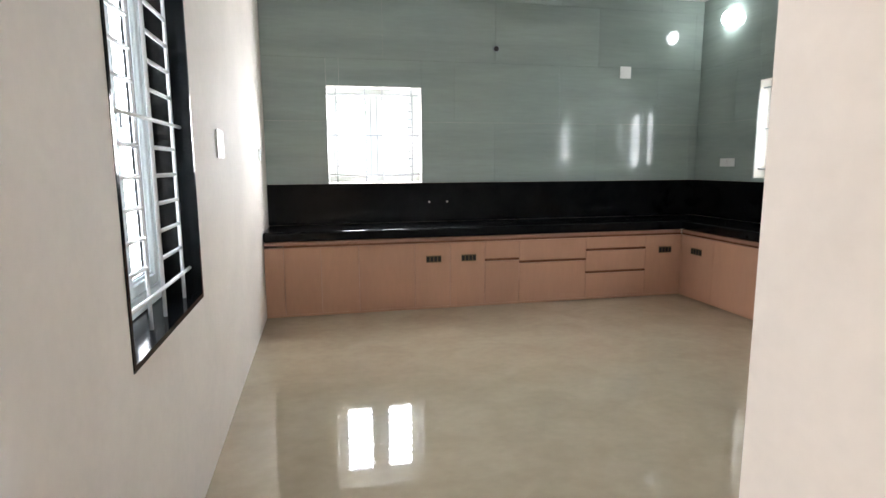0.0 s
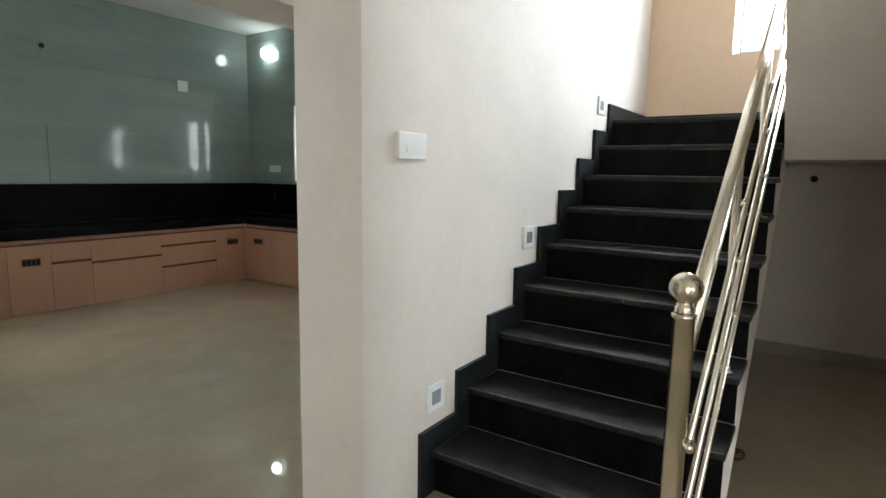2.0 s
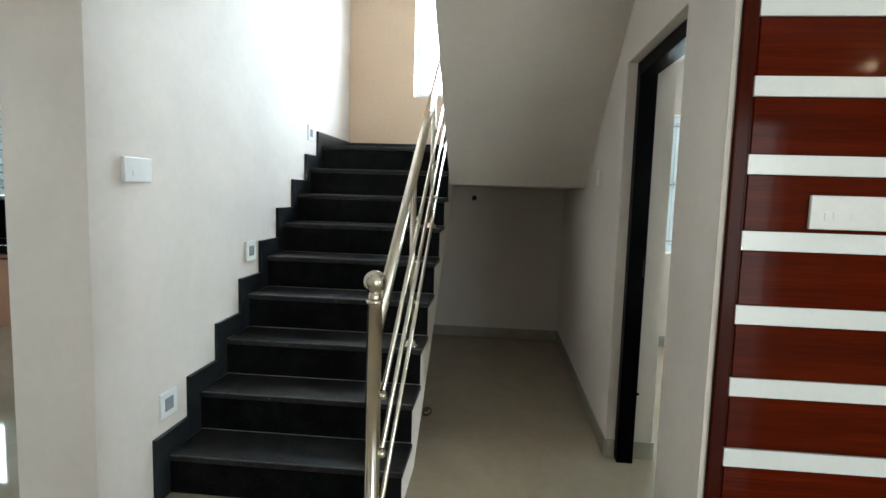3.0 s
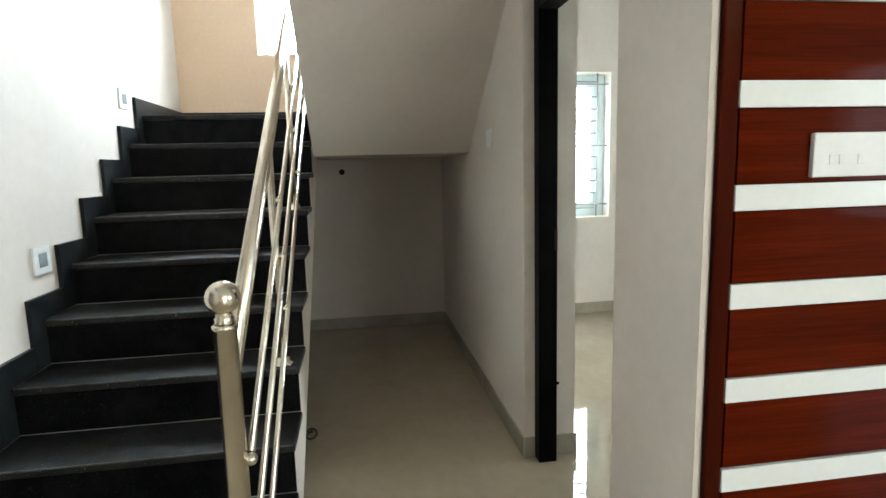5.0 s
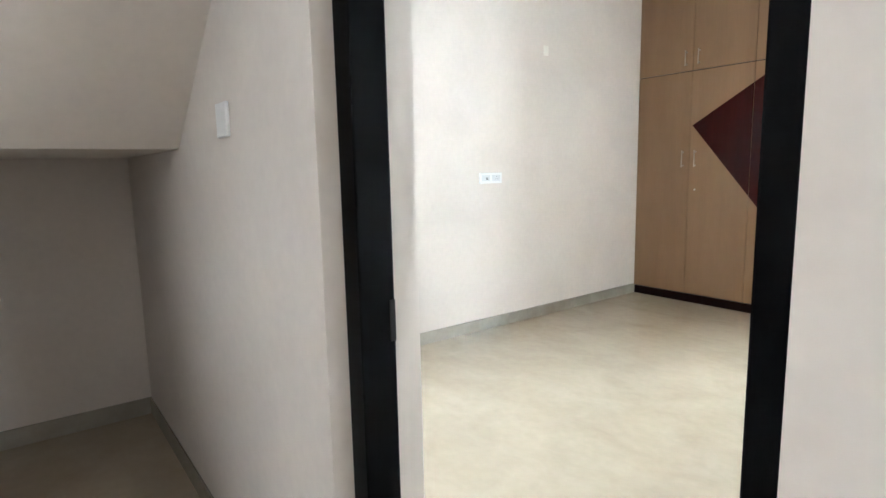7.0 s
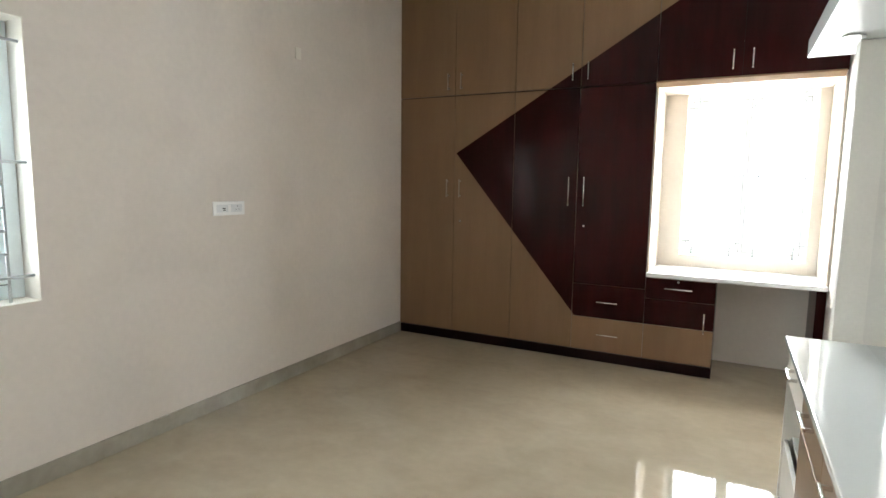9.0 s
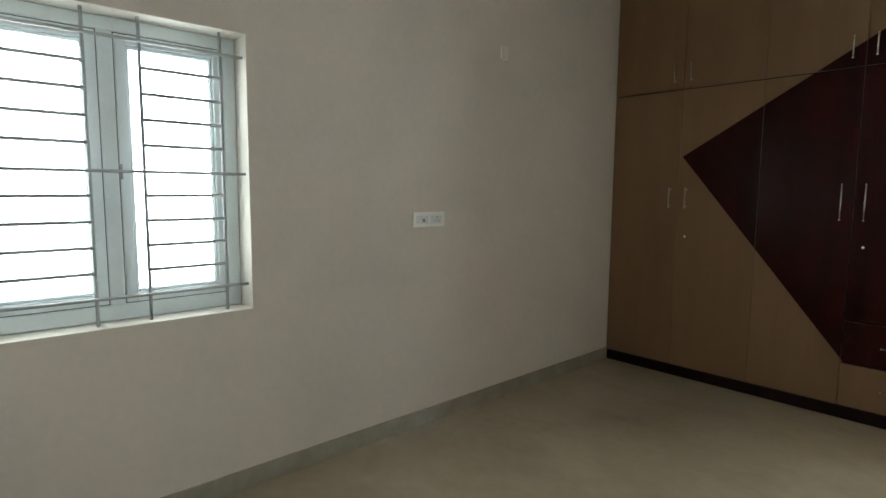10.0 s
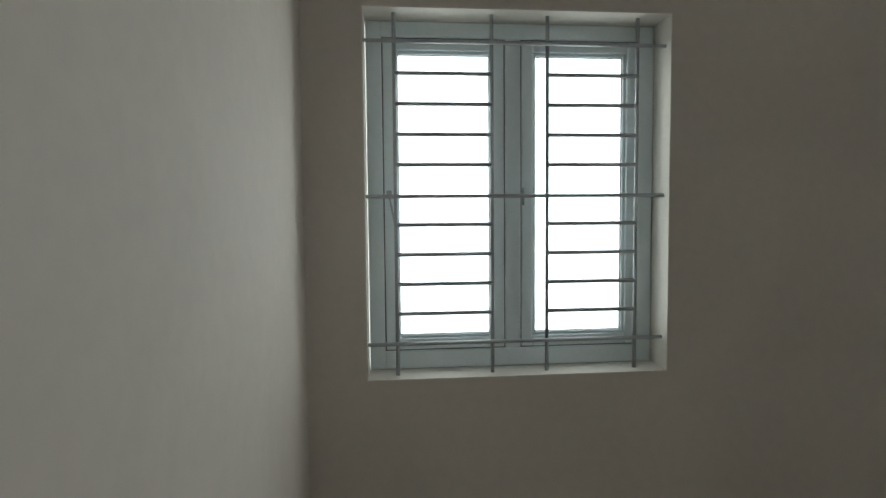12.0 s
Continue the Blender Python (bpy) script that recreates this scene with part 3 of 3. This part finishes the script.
def base_unit(x0, x1, kind, label):
    u = thing("kitchen_cabinet", label, "cabinet", (x0 + x1) / 2, YF + 0.28, 0, "base cabinets under the worktop")
    part("body", box(x0 + 0.001, x1 - 0.001, YF, YK - 0.01, 0.0, 0.655), LAMINATE, u)
    g = 0.0018
    zt = 0.652

    def front(name, z0, z1):
        return part(name, box(x0 + g, x1 - g, YF - 0.02, YF - 0.001, z0 + g, z1 - g, 0.0015), LAMINATE, u)

    def profile(z):
        return part("handle_profile", box(x0 + g, x1 - g, YF - 0.026, YF - 0.001, z - 0.011, z + 0.011, 0.003), COPPER, u, "copper-coloured handle profile")
    if kind == "door":
        front("door", 0.02, zt)
    elif kind == "vent":
        d = front("door", 0.02, zt)
        grille_vent(d, (x0 + x1) / 2 + 0.01, 0.495)
    elif kind == "drawer_door":
        zp = 0.465 if x1 - x0 < 0.5 else 0.43
        front("drawer_front", zp + 0.013, zt)
        profile(zp)
        front("door", 0.02, zp - 0.013)
    elif kind == "drawers":
        front("drawer_front", 0.538, zt)
        profile(0.525)
        front("drawer_front", 0.301, 0.512)
        profile(0.288)
        front("drawer_front", 0.02, 0.275)
    part("toe_strip", box(x0, x1, YF - 0.012, YF - 0.002, 0.0, 0.018), LAMINATE, u)
    return u


base_unit(XK + 0.002, -0.455, "door", "narrow pinkish laminate filler panel by the wall")
for a, b, k, lab in ((-0.455, -0.12, "door", "pinkish laminate base cabinet with one plain door"), (-0.12, 0.232, "door", "pinkish laminate base cabinet with one plain door"),
                     (0.232, 0.768, "door", "wide pinkish laminate base cabinet with a plain front"), (0.768, 1.12, "vent", "pinkish base cabinet with a bronze vent grille"),
                     (1.12, 1.475, "vent", "pinkish base cabinet with a bronze vent grille"), (1.475, 1.835, "drawer_door", "pinkish base cabinet with a drawer over a door"),
                     (1.835, 2.565, "drawer_door", "wide pinkish base cabinet with drawer and copper profile"), (2.565, 3.25, "drawers", "pinkish base cabinet with three drawers and copper profiles"),
                     (3.25, XF, "vent", "pinkish corner cabinet with a bronze vent grille")):
    base_unit(a, b, k, lab)


def east_unit(y0, y1, vent, label):
    u = thing("kitchen_cabinet", label, "cabinet", XF + 0.28, (y0 + y1) / 2, 0, "base cabinets under the worktop")
    part("body", box(XF, XEK - 0.01, y0 + 0.001, y1 - 0.001, 0.0, 0.655), LAMINATE, u)
    d = part("door", box(XF - 0.02, XF - 0.001, y0 + 0.0018, y1 - 0.0018, 0.022, 0.650, 0.0015), LAMINATE, u)
    if vent:
        grille_vent(d, (y0 + y1) / 2, 0.50, "y", 0.17)
    part("toe_strip", box(XF - 0.012, XF - 0.002, y0, y1, 0.0, 0.020), LAMINATE, u)


east_unit(4.28, YF - 0.022, True, "pinkish base cabinet on the east run with a vent")
for y0 in (3.42, 2.56, 1.70):
    east_unit(y0, y0 + 0.86, False, "wide pinkish base cabinet with a plain front")

wt = thing("worktop", "black polished granite worktop with a pink edge moulding", "worktop", 2.0, 5.1, 0.69)
part("slab", box(XK + 0.001, XEK - 0.012, YF - 0.035, YK - 0.002, 0.71, ZT, 0.018, 3), GRANITE, wt)
part("slab", box(XF - 0.035, XEK - 0.012, 1.70, YF - 0.036, 0.71, ZT, 0.018, 3), GRANITE, wt)
part("edge_moulding", box(XK + 0.001, XF - 0.028, YF - 0.028, YF - 0.001, 0.672, 0.709, 0.010), EDGE, wt)
part("edge_moulding", box(XF - 0.028, XF - 0.001, 1.70, YF - 0.029, 0.672, 0.709, 0.010), EDGE, wt)
part("shadow_profile", box(-0.455, XF - 0.024, YF - 0.024, YF - 0.003, 0.655, 0.6715, 0.002), COPPER, wt, "dark copper shadow profile")
part("shadow_profile", box(XF - 0.024, XF - 0.003, 1.70, YF - 0.025, 0.655, 0.6715, 0.002), COPPER, wt)
sp = thing("backsplash", "black polished granite backsplash slab on the wall", "backsplash", 2.0, YK, ZT)
part("slab", box(XK + 0.001, XEK - 0.012, YK - 0.012, YK + 0.011, ZT + 0.0005, 1.215, 0.002), GRANITE, sp)
part("slab", box(XEK - 0.022, XEK - 0.001, 1.70, YK - 0.013, ZT + 0.0005, 1.215, 0.002), GRANITE, sp)

# small kitchen fittings
hole = thing("pipe_sleeve", "dark round pipe opening in the tiled wall", "pipe", 1.778, YK, 2.62)
part("ring", turned([(0.032, 0.0), (0.032, 0.006), (0.026, 0.007)], 1.778, YK - 0.007, 2.62, 20, "y"), GREYPL, hole)
part("bore", turned([(0.026, 0.0), (0.026, 0.002)], 1.778, YK - 0.0095, 2.62, 20, "y"), DARK, hole)


def plate(name, axis, sign, u, d, z, w, h, label, marks=(), rocker=(), thick=0.012, mat=None, module=None):
    """A white wall plate; sign points out of the wall, marks and rockers are (du, dz, w, h)."""
    def bx(u0, u1, d0, d1, z0, z1, bv=0.0):
        e0, e1 = d + sign * d0, d + sign * d1
        return box(e0, e1, u0, u1, z0, z1, bv) if axis == "x" else box(u0, u1, e0, e1, z0, z1, bv)
    p = thing(name, label, "switch" if "switch" in name else "socket", *((d, u, z) if axis == "x" else (u, d, z)))
    part("plate", bx(u - w / 2, u + w / 2, 0.0005, thick, z - h / 2, z + h / 2, 0.003), mat or PLASTIC, p)
    if module:
        part("module", bx(u - w / 2 * module[0], u + w / 2 * module[0], thick - 0.003, thick + 0.0005, z - h / 2 * module[1], z + h / 2 * module[1], 0.0015), MODULE, p, "light grey socket insert")
    for du, dz, mw, mh in rocker:
        part("rocker", bx(u + du - mw / 2, u + du + mw / 2, thick - 0.002, thick + 0.0014, z + dz - mh / 2, z + dz + mh / 2, 0.0012), PLASTIC, p)
    for du, dz, mw, mh in marks:
        part("pin_hole", bx(u + du - mw / 2, u + du + mw / 2, thick + 0.0002, thick + 0.001, z + dz - mh / 2, z + dz + mh / 2), DARK, p)
    return p


PINS = ((0, 0.013, 0.006, 0.006), (-0.011, -0.008, 0.005, 0.005), (0.011, -0.008, 0.005, 0.005))
plate("switch_plate", "y", -1, 3.30, YK, 2.42, 0.13, 0.13, "small white switch plate on grey kitchen tiles")
plate("socket_plate", "x", -1, 4.90, XEK - 0.011, 1.415, 0.22, 0.09, "white double socket plate on grey tiles", PINS)
plate("switch_plate", "x", 1, 2.80, XK, 1.52, 0.19, 0.15, "white switch plate on cream plaster beside the window", rocker=((-0.03, 0.0, 0.03, 0.05),))
plate("socket_plate", "x", 1, 4.88, XK, 1.50, 0.16, 0.1, "white socket plate on cream plaster near the counter", PINS)
for x in (1.033, 1.23):
    tp = thing("pipe_stub", "small brass pipe stub in the black backsplash", "pipe", x, YK - 0.012, 1.013)
    part("stub", turned([(0.011, 0.0), (0.011, 0.02), (0.007, 0.021), (0.007, 0.028)], x, YK - 0.040, 1.013, 14, "y"), CHROME, tp)

lamp = thing("wall_lamp", "round glowing white lamp on the tiled wall", "lamp", XEK - 0.011, 4.96, 2.93)
part("base", turned([(0.062, 0.0), (0.066, 0.006), (0.062, 0.02)], XEK - 0.032, 4.96, 2.93, 24, "x"), PLASTIC, lamp)
part("globe", turned([(0.001, 0.0), (0.035, 0.006), (0.062, 0.022), (0.077, 0.045), (0.08, 0.068), (0.07, 0.09), (0.058, 0.10)], XEK - 0.132, 4.96, 2.93, 28, "x"), LAMPGLOW, lamp, "glowing white globe")


# ---- hall and stairs ----
plate("switch_plate", "y", -1, 0.90, YS, 1.485, 0.172, 0.10, "white rounded switch plate on the stair wall", rocker=((-0.03, -0.012, 0.02, 0.026),), thick=0.02)
for k, (x, z) in enumerate(((1.09, 0.425), (1.97, 1.045), (3.06, 1.865))):
    sl = thing("step_light", "square white step light with a grey lens", "lamp", x, YS, z, "step lights along the stairs")
    part("plate", box(x - 0.065, x + 0.065, YS - 0.012, YS - 0.0005, z - 0.06, z + 0.06, 0.003), PLASTIC, sl)
    part("lens", box(x - 0.032, x + 0.032, YS - 0.0145, YS - 0.0115, z - 0.03, z + 0.03, 0.001), GREYPL, sl, "grey lens")


def railing():
    y = -1.02
    slope = 0.69
    xn, zb = 0.757, 1.090
    r = thing("stair_railing", "polished steel stair railing with a ball-topped newel", "railing", xn, y, 0)
    nz = zb - 0.066
    part("newel", turned([(0.05, 0.0), (0.05, 0.006), (0.029, 0.02), (0.029, nz - 0.016), (0.0325, nz - 0.014), (0.0325, nz - 0.003), (0.027, nz)], xn, y, 0.0), STEEL, r)
    part("collar", turned([(0.023, nz), (0.027, nz + 0.004), (0.023, nz + 0.009), (0.026, nz + 0.014), (0.021, nz + 0.019), (0.021, nz + 0.035)], xn, y, 0.0), STEEL, r)
    part("ball_finial", ball((xn, y, zb), 0.044, sides=28), STEEL, r)

    def rail_z(x, z_at):
        return z_at + (x - 1.68) * slope
    xt = 3.32
    # hand rail
    top = 1.545
    part("handrail", rod((xn + 0.02, y, rail_z(xn + 0.02, top) - 0.03), (xt, y, rail_z(xt, top)), 0.026, 20), STEEL, r)
    for zj in (1.285, 1.055, 0.83):
        x0 = xn
        part("rail", rod((x0 + 0.02, y - 0.034, rail_z(x0 + 0.02, zj)), (xt, y - 0.034, rail_z(xt, zj)), 0.0105, 12), STEEL, r)
        part("rail_knob", ball((x0 + 0.005, y - 0.036, rail_z(x0 + 0.005, zj)), 0.018), STEEL, r)
    for xb in (1.68, 2.50, 3.32):
        k = int(math.floor((xb - 1.06) / GOING)) + 1
        z0 = min(k, 9) * RISE - 0.01
        b = part("baluster", rod((xb, y, z0), (xb, y, rail_z(xb, top) - 0.02), 0.016, 14), STEEL, r)
        part("flange", turned([(0.042, 0.0), (0.042, 0.006), (0.03, 0.012), (0.028, 0.03), (0.018, 0.034)], xb, y, z0), STEEL, b)
        for zj in (1.285, 1.055, 0.83):
            part("rail_joint", ball((xb, y - 0.026, rail_z(xb, zj)), 0.016), STEEL, b)


railing()

# red wall panelling with white strips
pn = thing("wall_panelling", "glossy red wood panelling with white horizontal strips", "wall panel", XT, -3.3, 0)
PY0, PY1 = -4.9, YN - 0.018
part("backing_board", box(XT - 0.006, XT - 0.001, PY0, PY1, 0.0, ZC - 0.02), REDEDGE, pn)
part("edge_board", box(XT - 0.016, XT - 0.0065, PY1 - 0.0415, PY1, 0.0, ZC - 0.02, 0.004), REDEDGE, pn)
zs = [1.564 + 0.2187 * k for k in range(-7, 8)]
for z in zs:
    if z > ZC:
        continue
    part("white_strip", box(XT - 0.019, XT - 0.0065, PY0, PY1 - 0.0420, z - 0.056, z, 0.0015), WHITE, pn, "white laminate strip")
    z0 = z + 0.0015
    part("red_board", box(XT - 0.011, XT - 0.0065, PY0, PY1 - 0.0488, z0, min(ZC - 0.02, z0 + 0.2187 - 0.0595), 0.002), REDWOOD, pn)
part("red_board", box(XT - 0.011, XT - 0.0065, PY0, PY1 - 0.0488, 0.0, zs[0] - 0.0575, 0.002), REDWOOD, pn)
plate("socket_board", "x", -1, -2.485, XT - 0.011, 1.405, 0.275, 0.096, "white multi-socket plate on the red panelling", marks=[(du + a, dz, w, h) for du in (-0.082,) for a, dz, w, h in PINS], rocker=((0.091, -0.01, 0.017, 0.022), (0.067, -0.01, 0.017, 0.022), (0.02, -0.01, 0.017, 0.022)), thick=0.014)

# niche under the stairs
plate("switch_plate", "y", 1, 2.39, YN, 1.555, 0.10, 0.10, "small white switch plate on the niche wall")
nh = thing("wall_hole", "dark cable hole in the niche wall", "hole", XE, -1.238, 1.387)
part("rim", turned([(0.024, 0.0), (0.022, 0.005), (0.018, 0.006)], XE - 0.006, -1.243, 1.387, 16, "x"), DARK, nh)
part("stub", rod((XE - 0.03, -1.243, 1.383), (XE - 0.004, -1.24, 1.387), 0.012), DARK, nh)
cable = bpy.data.curves.new("cable_coil", "CURVE")
cable.dimensions, cable.bevel_depth = "3D", 0.006
sp_ = cable.splines.new("POLY")
sp_.points.add(31)
for k in range(32):
    a = 2 * math.pi * k / 26
    sp_.points[k].co = (2.19 + 0.05 * math.cos(a), -1.066 + 0.026 * math.sin(a), 0.007 + 0.0006 * k, 1)
cable.materials.append(RUBBER)
tagged(new("cable_coil", cable), "short brown cable coil lying beside the stairs", "cable")


# ---- bedroom ----
def clip(poly, a, b, c):
    """The part of a polygon where a*x + b*z >= c."""
    out = []
    for p, q in zip(poly, poly[1:] + poly[:1]):
        dp, dq = a * p[0] + b * p[1] - c, a * q[0] + b * q[1] - c
        if dp >= 0:
            out.append(p)
        if (dp >= 0) != (dq >= 0):
            t = dp / (dp - dq)
            out.append((p[0] + t * (q[0] - p[0]), p[1] + t * (q[1] - p[1])))
    return out


TIP, LOW, RISEUP = (3.625, 1.773), (2.467, 0.378), (1.76, 2.90)


def side(p, q):
    """The half-plane west of the line from p to q, as clip() takes it."""
    dx, dz = q[0] - p[0], q[1] - p[1]
    a, b = dz, -dx
    c = a * p[0] + b * p[1]
    if a * 0.0 + b * 1.3 < c:
        a, b, c = -a, -b, -c
    return a, b, c


def red_area(x0, x1, z0, z1):
    poly = [(x0, z0), (x1, z0), (x1, z1), (x0, z1)]
    for h in (side(TIP, RISEUP), side(TIP, LOW), (0.0, 1.0, LOW[1])):
        poly = clip(poly, *h)
        if len(poly) < 3:
            return None
    area = sum(p[0] * q[1] - q[0] * p[1] for p, q in zip(poly, poly[1:] + poly[:1]))
    return poly if abs(area) > 0.002 else None


ward = thing("wardrobe", "tan and maroon laminate wardrobe with a pointed colour inlay", "wardrobe", 2.9, YW - 0.29, 0)


def carcass(x0, x1, z0, z1):
    part("body", box(x0, x1, YW - 0.02, YO + 0.002, z0, z1), PLINTH, ward)


def leaf(name, x0, x1, z0, z1, parent=None):
    g = 0.0018
    d = part(name, box(x0 + g, x1 - g, YW - 0.019, YW, z0 + g, z1 - g, 0.0015), WOODTAN, parent or ward)
    red = red_area(x0 + g, x1 - g, z0 + g, z1 - g)
    if red:
        part("maroon_inlay", prism(red, "y", YW + 0.0003, YW + 0.0022), MAROON, d, "glossy maroon inlay")
    return d


def pull(parent, x, z, length, upright=True, metal=CHROME, label="chrome bow handle"):
    """A bow handle on two feet."""
    d = YW + 0.03
    h = length / 2
    a, b = ((x, d, z - h), (x, d, z + h)) if upright else ((x - h, d, z), (x + h, d, z))
    bm = rod(a, b, 0.0055, 10)
    for p in (a, b):
        q = Vector(p) * 0.88 + (Vector(a) + Vector(b)) / 2 * 0.12
        rod((q.x, YW + 0.001, q.z), (q.x, d, q.z), 0.0055, 10, bm)
        ball(p, 0.0075, bm, 10)
    part("handle", bm, metal, parent, label)


def lock(parent, x, z):
    part("lock", turned([(0.010, 0.0), (0.010, 0.005), (0.006, 0.006)], x, YW + 0.0015, z, 14, "y"), CHROME, parent)


XS = (1.90, 2.49, 3.06, 3.645, XE - 0.003)
carcass(1.902, XE - 0.003, 0.085, ZC - 0.003)
carcass(XB + 0.002, 1.90, 2.30, ZC - 0.003)
carcass(1.385, 1.90, 0.085, 0.765)
part("plinth", box(1.383, XE - 0.003, YW - 0.03, YW - 0.004, 0.0, 0.085, 0.002), PLINTH, ward, "near-black plinth")
part("side_panel", box(1.383, 1.3845, YW - 0.5, YW - 0.001, 0.0, 0.765), MAROON, ward)
doors = []
for i in range(4):
    z0 = 0.665 if i == 0 else 0.09
    doors.append(leaf("door", XS[i], XS[i + 1], z0, 2.293))
for i, x, z, n in ((3, 3.71, 1.45, 0.15), (2, 3.58, 1.45, 0.15), (1, 2.555, 1.441, 0.23), (0, 2.427, 1.441, 0.23)):
    pull(doors[i], x, z, n, True, *((DULL, "dull bronze bow handle") if i > 1 else ()))
lock(doors[2], 3.575, 1.145)
lock(doors[0], 2.42, 1.153)
lofts = []
for a, b in ((0.675, 1.315), (1.315, 1.90), *zip(XS, XS[1:])):
    lofts.append(leaf("loft_door", a, b, 2.298, ZC - 0.006))
for i, x in ((0, 1.252), (1, 1.379), (2, 2.43), (3, 2.555), (4, 3.58), (5, 3.71)):
    pull(lofts[i], x, 2.42, 0.13, True, *((DULL, "dull bronze bow handle") if i > 3 else ()))
dr = leaf("drawer", 1.90, 2.49, 0.38, 0.662)
pull(dr, 2.195, 0.52, 0.16, False)
dr = leaf("drawer", 1.90, 2.49, 0.09, 0.377)
pull(dr, 2.18, 0.24, 0.16, False)
dr = leaf("drawer", 1.385, 1.90, 0.595, 0.762)
pull(dr, 1.652, 0.687, 0.19, False)
lock(dr, 1.655, 0.742)
dr = leaf("door", 1.385, 1.90, 0.38, 0.592)
pull(dr, 1.455, 0.435, 0.15)
leaf("door", 1.385, 1.90, 0.09, 0.377)
# framing of the window bay
part("bay_lining", box(1.882, 1.899, YO + 0.003, YW - 0.002, 0.805, 2.296), BAY, ward, "pale peach window bay lining")
part("bay_lining", box(XB + 0.003, XB + 0.02, YO + 0.003, YW - 0.002, 0.805, 2.296), BAY, ward)
part("bay_lining", box(XB + 0.021, 1.881, YO + 0.003, YW - 0.002, 2.27, 2.296), BAY, ward)
part("cornice", prism([(YW + 0.001, 2.255), (YW + 0.05, 2.285), (YW + 0.05, 2.297), (YW + 0.0005, 2.297)], "x", XB + 0.02, 1.90), WOODTAN, ward, "slanted wooden cornice strip")

desk = thing("desk_top", "white desk slab under the window", "desk", 1.35, YW - 0.25, 0.77)
part("slab", box(XB + 0.003, 1.899, YO + 0.003, YW + 0.02, 0.768, 0.802, 0.004), WHITE, desk)
part("side_support", box(XB + 0.003, 0.735, YO + 0.1, YW - 0.05, 0.0, 0.767, 0.002), MAROON, desk, "maroon side support")

# dressing unit on the west wall with mirror and lit overhead box
du = thing("dressing_unit", "cream dressing table with drawers and glossy white top", "dressing table", 0.93, -4.5, 0)
part("top", box(XB + 0.001, 1.05, -5.285, -3.60, 0.77, 0.80, 0.004), GLOSSWHITE, du, "glossy white top")
part("end_panel", box(XB + 0.001, 1.03, -3.625, -3.61, 0.0, 0.769, 0.002), MAROON, du, "dark maroon end panel")
part("end_panel", box(XB + 0.001, 1.03, -5.275, -5.26, 0.0, 0.769, 0.002), REVEAL, du, "cream end panel")
part("body", box(XB + 0.001, 1.005, -5.259, -3.626, 0.56, 0.769, 0.002), REVEAL, du)
part("back_panel", box(XB + 0.001, XB + 0.016, -5.259, -3.626, 0.0, 0.559), REVEAL, du)
for i in range(3):
    y1 = -3.630 - i * 0.543
    y0 = y1 - 0.540
    f = part("drawer_front", box(1.0055, 1.024, y0, y1, 0.58, 0.765, 0.002), WOODTAN if i < 2 else REVEAL, du)
    bm = box(1.050, 1.060, y1 - 0.36, y1 - 0.20, 0.684, 0.700, 0.002)
    for yy in (y1 - 0.35, y1 - 0.21):
        add_box(bm, 1.0242, 1.0498, yy - 0.005, yy + 0.005, 0.685, 0.699)
    part("handle", bm, CHROME, f, "square chrome bow handle")
    if i < 2:
        part("cupboard_door", box(1.0055, 1.024, y0, y1, 0.022, 0.575, 0.002), WOODTAN, du)
        part("divider", box(XB + 0.02, 1.004, y0, y0 + 0.015, 0.0, 0.558), REVEAL, du)
    else:
        # open bay with a white shelf
        part("shelf", box(XB + 0.02, 0.99, y0, y1 - 0.02, 0.30, 0.318, 0.002), WHITE, du, "white shelf in the open bay")
        part("lower_front", box(1.0055, 1.024, y0, y1, 0.022, 0.30, 0.002), REVEAL, du)
part("plinth", box(XB + 0.02, 0.985, -5.258, -3.627, 0.0, 0.02), PLINTH, du)
mi = thing("wall_mirror", "tall wall mirror in a white frame", "mirror", XB, -4.5, 0.801)
part("backing", box(XB + 0.001, 0.738, -5.33, -3.66, 0.802, 2.148), REVEAL, mi)
part("glass", box(0.7385, 0.745, -5.33, -3.66, 0.806, 2.145), MIRROR, mi)
part("frame_post", box(XB + 0.001, 0.862, -5.425, -5.332, 0.0, 2.148, 0.003), REVEAL, mi)
part("frame_post", box(XB + 0.001, 0.76, -3.658, -3.612, 0.801, 2.148, 0.003), REVEAL, mi)
ob_ = thing("overhead_box", "white overhead light box above the mirror", "light box", 0.85, -4.6, 2.15)
part("box", box(XB + 0.001, 1.03, -5.66, -3.64, 2.15, 2.24, 0.003), WHITE, ob_)
for yy in (-5.25, -4.6, -3.95):
    part("downlight", turned([(0.045, 0.0), (0.045, 0.006), (0.03, 0.008)], 0.90, yy, 2.1425, 20), CHROME, ob_, "chrome ring downlight")

plate("socket_plate", "x", -1, -4.82, XE, 1.315, 0.255, 0.09, "white combined switch and socket plate on cream wall", marks=[(-0.065 + a, dz, w, h) for a, dz, w, h in PINS] + [(0.045, 0.0, 0.024, 0.007), (0.043, -0.011, 0.02, 0.006)], rocker=((0.0, 0, 0.022, 0.045),), module=(0.82, 0.56))
plate("socket_plate", "x", -1, -5.50, XE, 2.43, 0.06, 0.085, "small cream-painted blank plate high on the wall", mat=REVEAL)

# pieces of the kitchen walls
tile_wall_north()
tile_wall_east()

bulb = thing("hall_lamp", "small warm wall lamp in the hall", "lamp", -4.99, -5.7, 3.03)
part("holder", turned([(0.035, 0.0), (0.035, 0.02), (0.02, 0.03)], -4.999, -5.7, 3.03, 16, "x"), PLASTIC, bulb)
part("globe", ball((-4.935, -5.7, 3.03), 0.04), glowing("warm_bulb_glow", (1.0, 0.75, 0.45), 90.0), bulb)
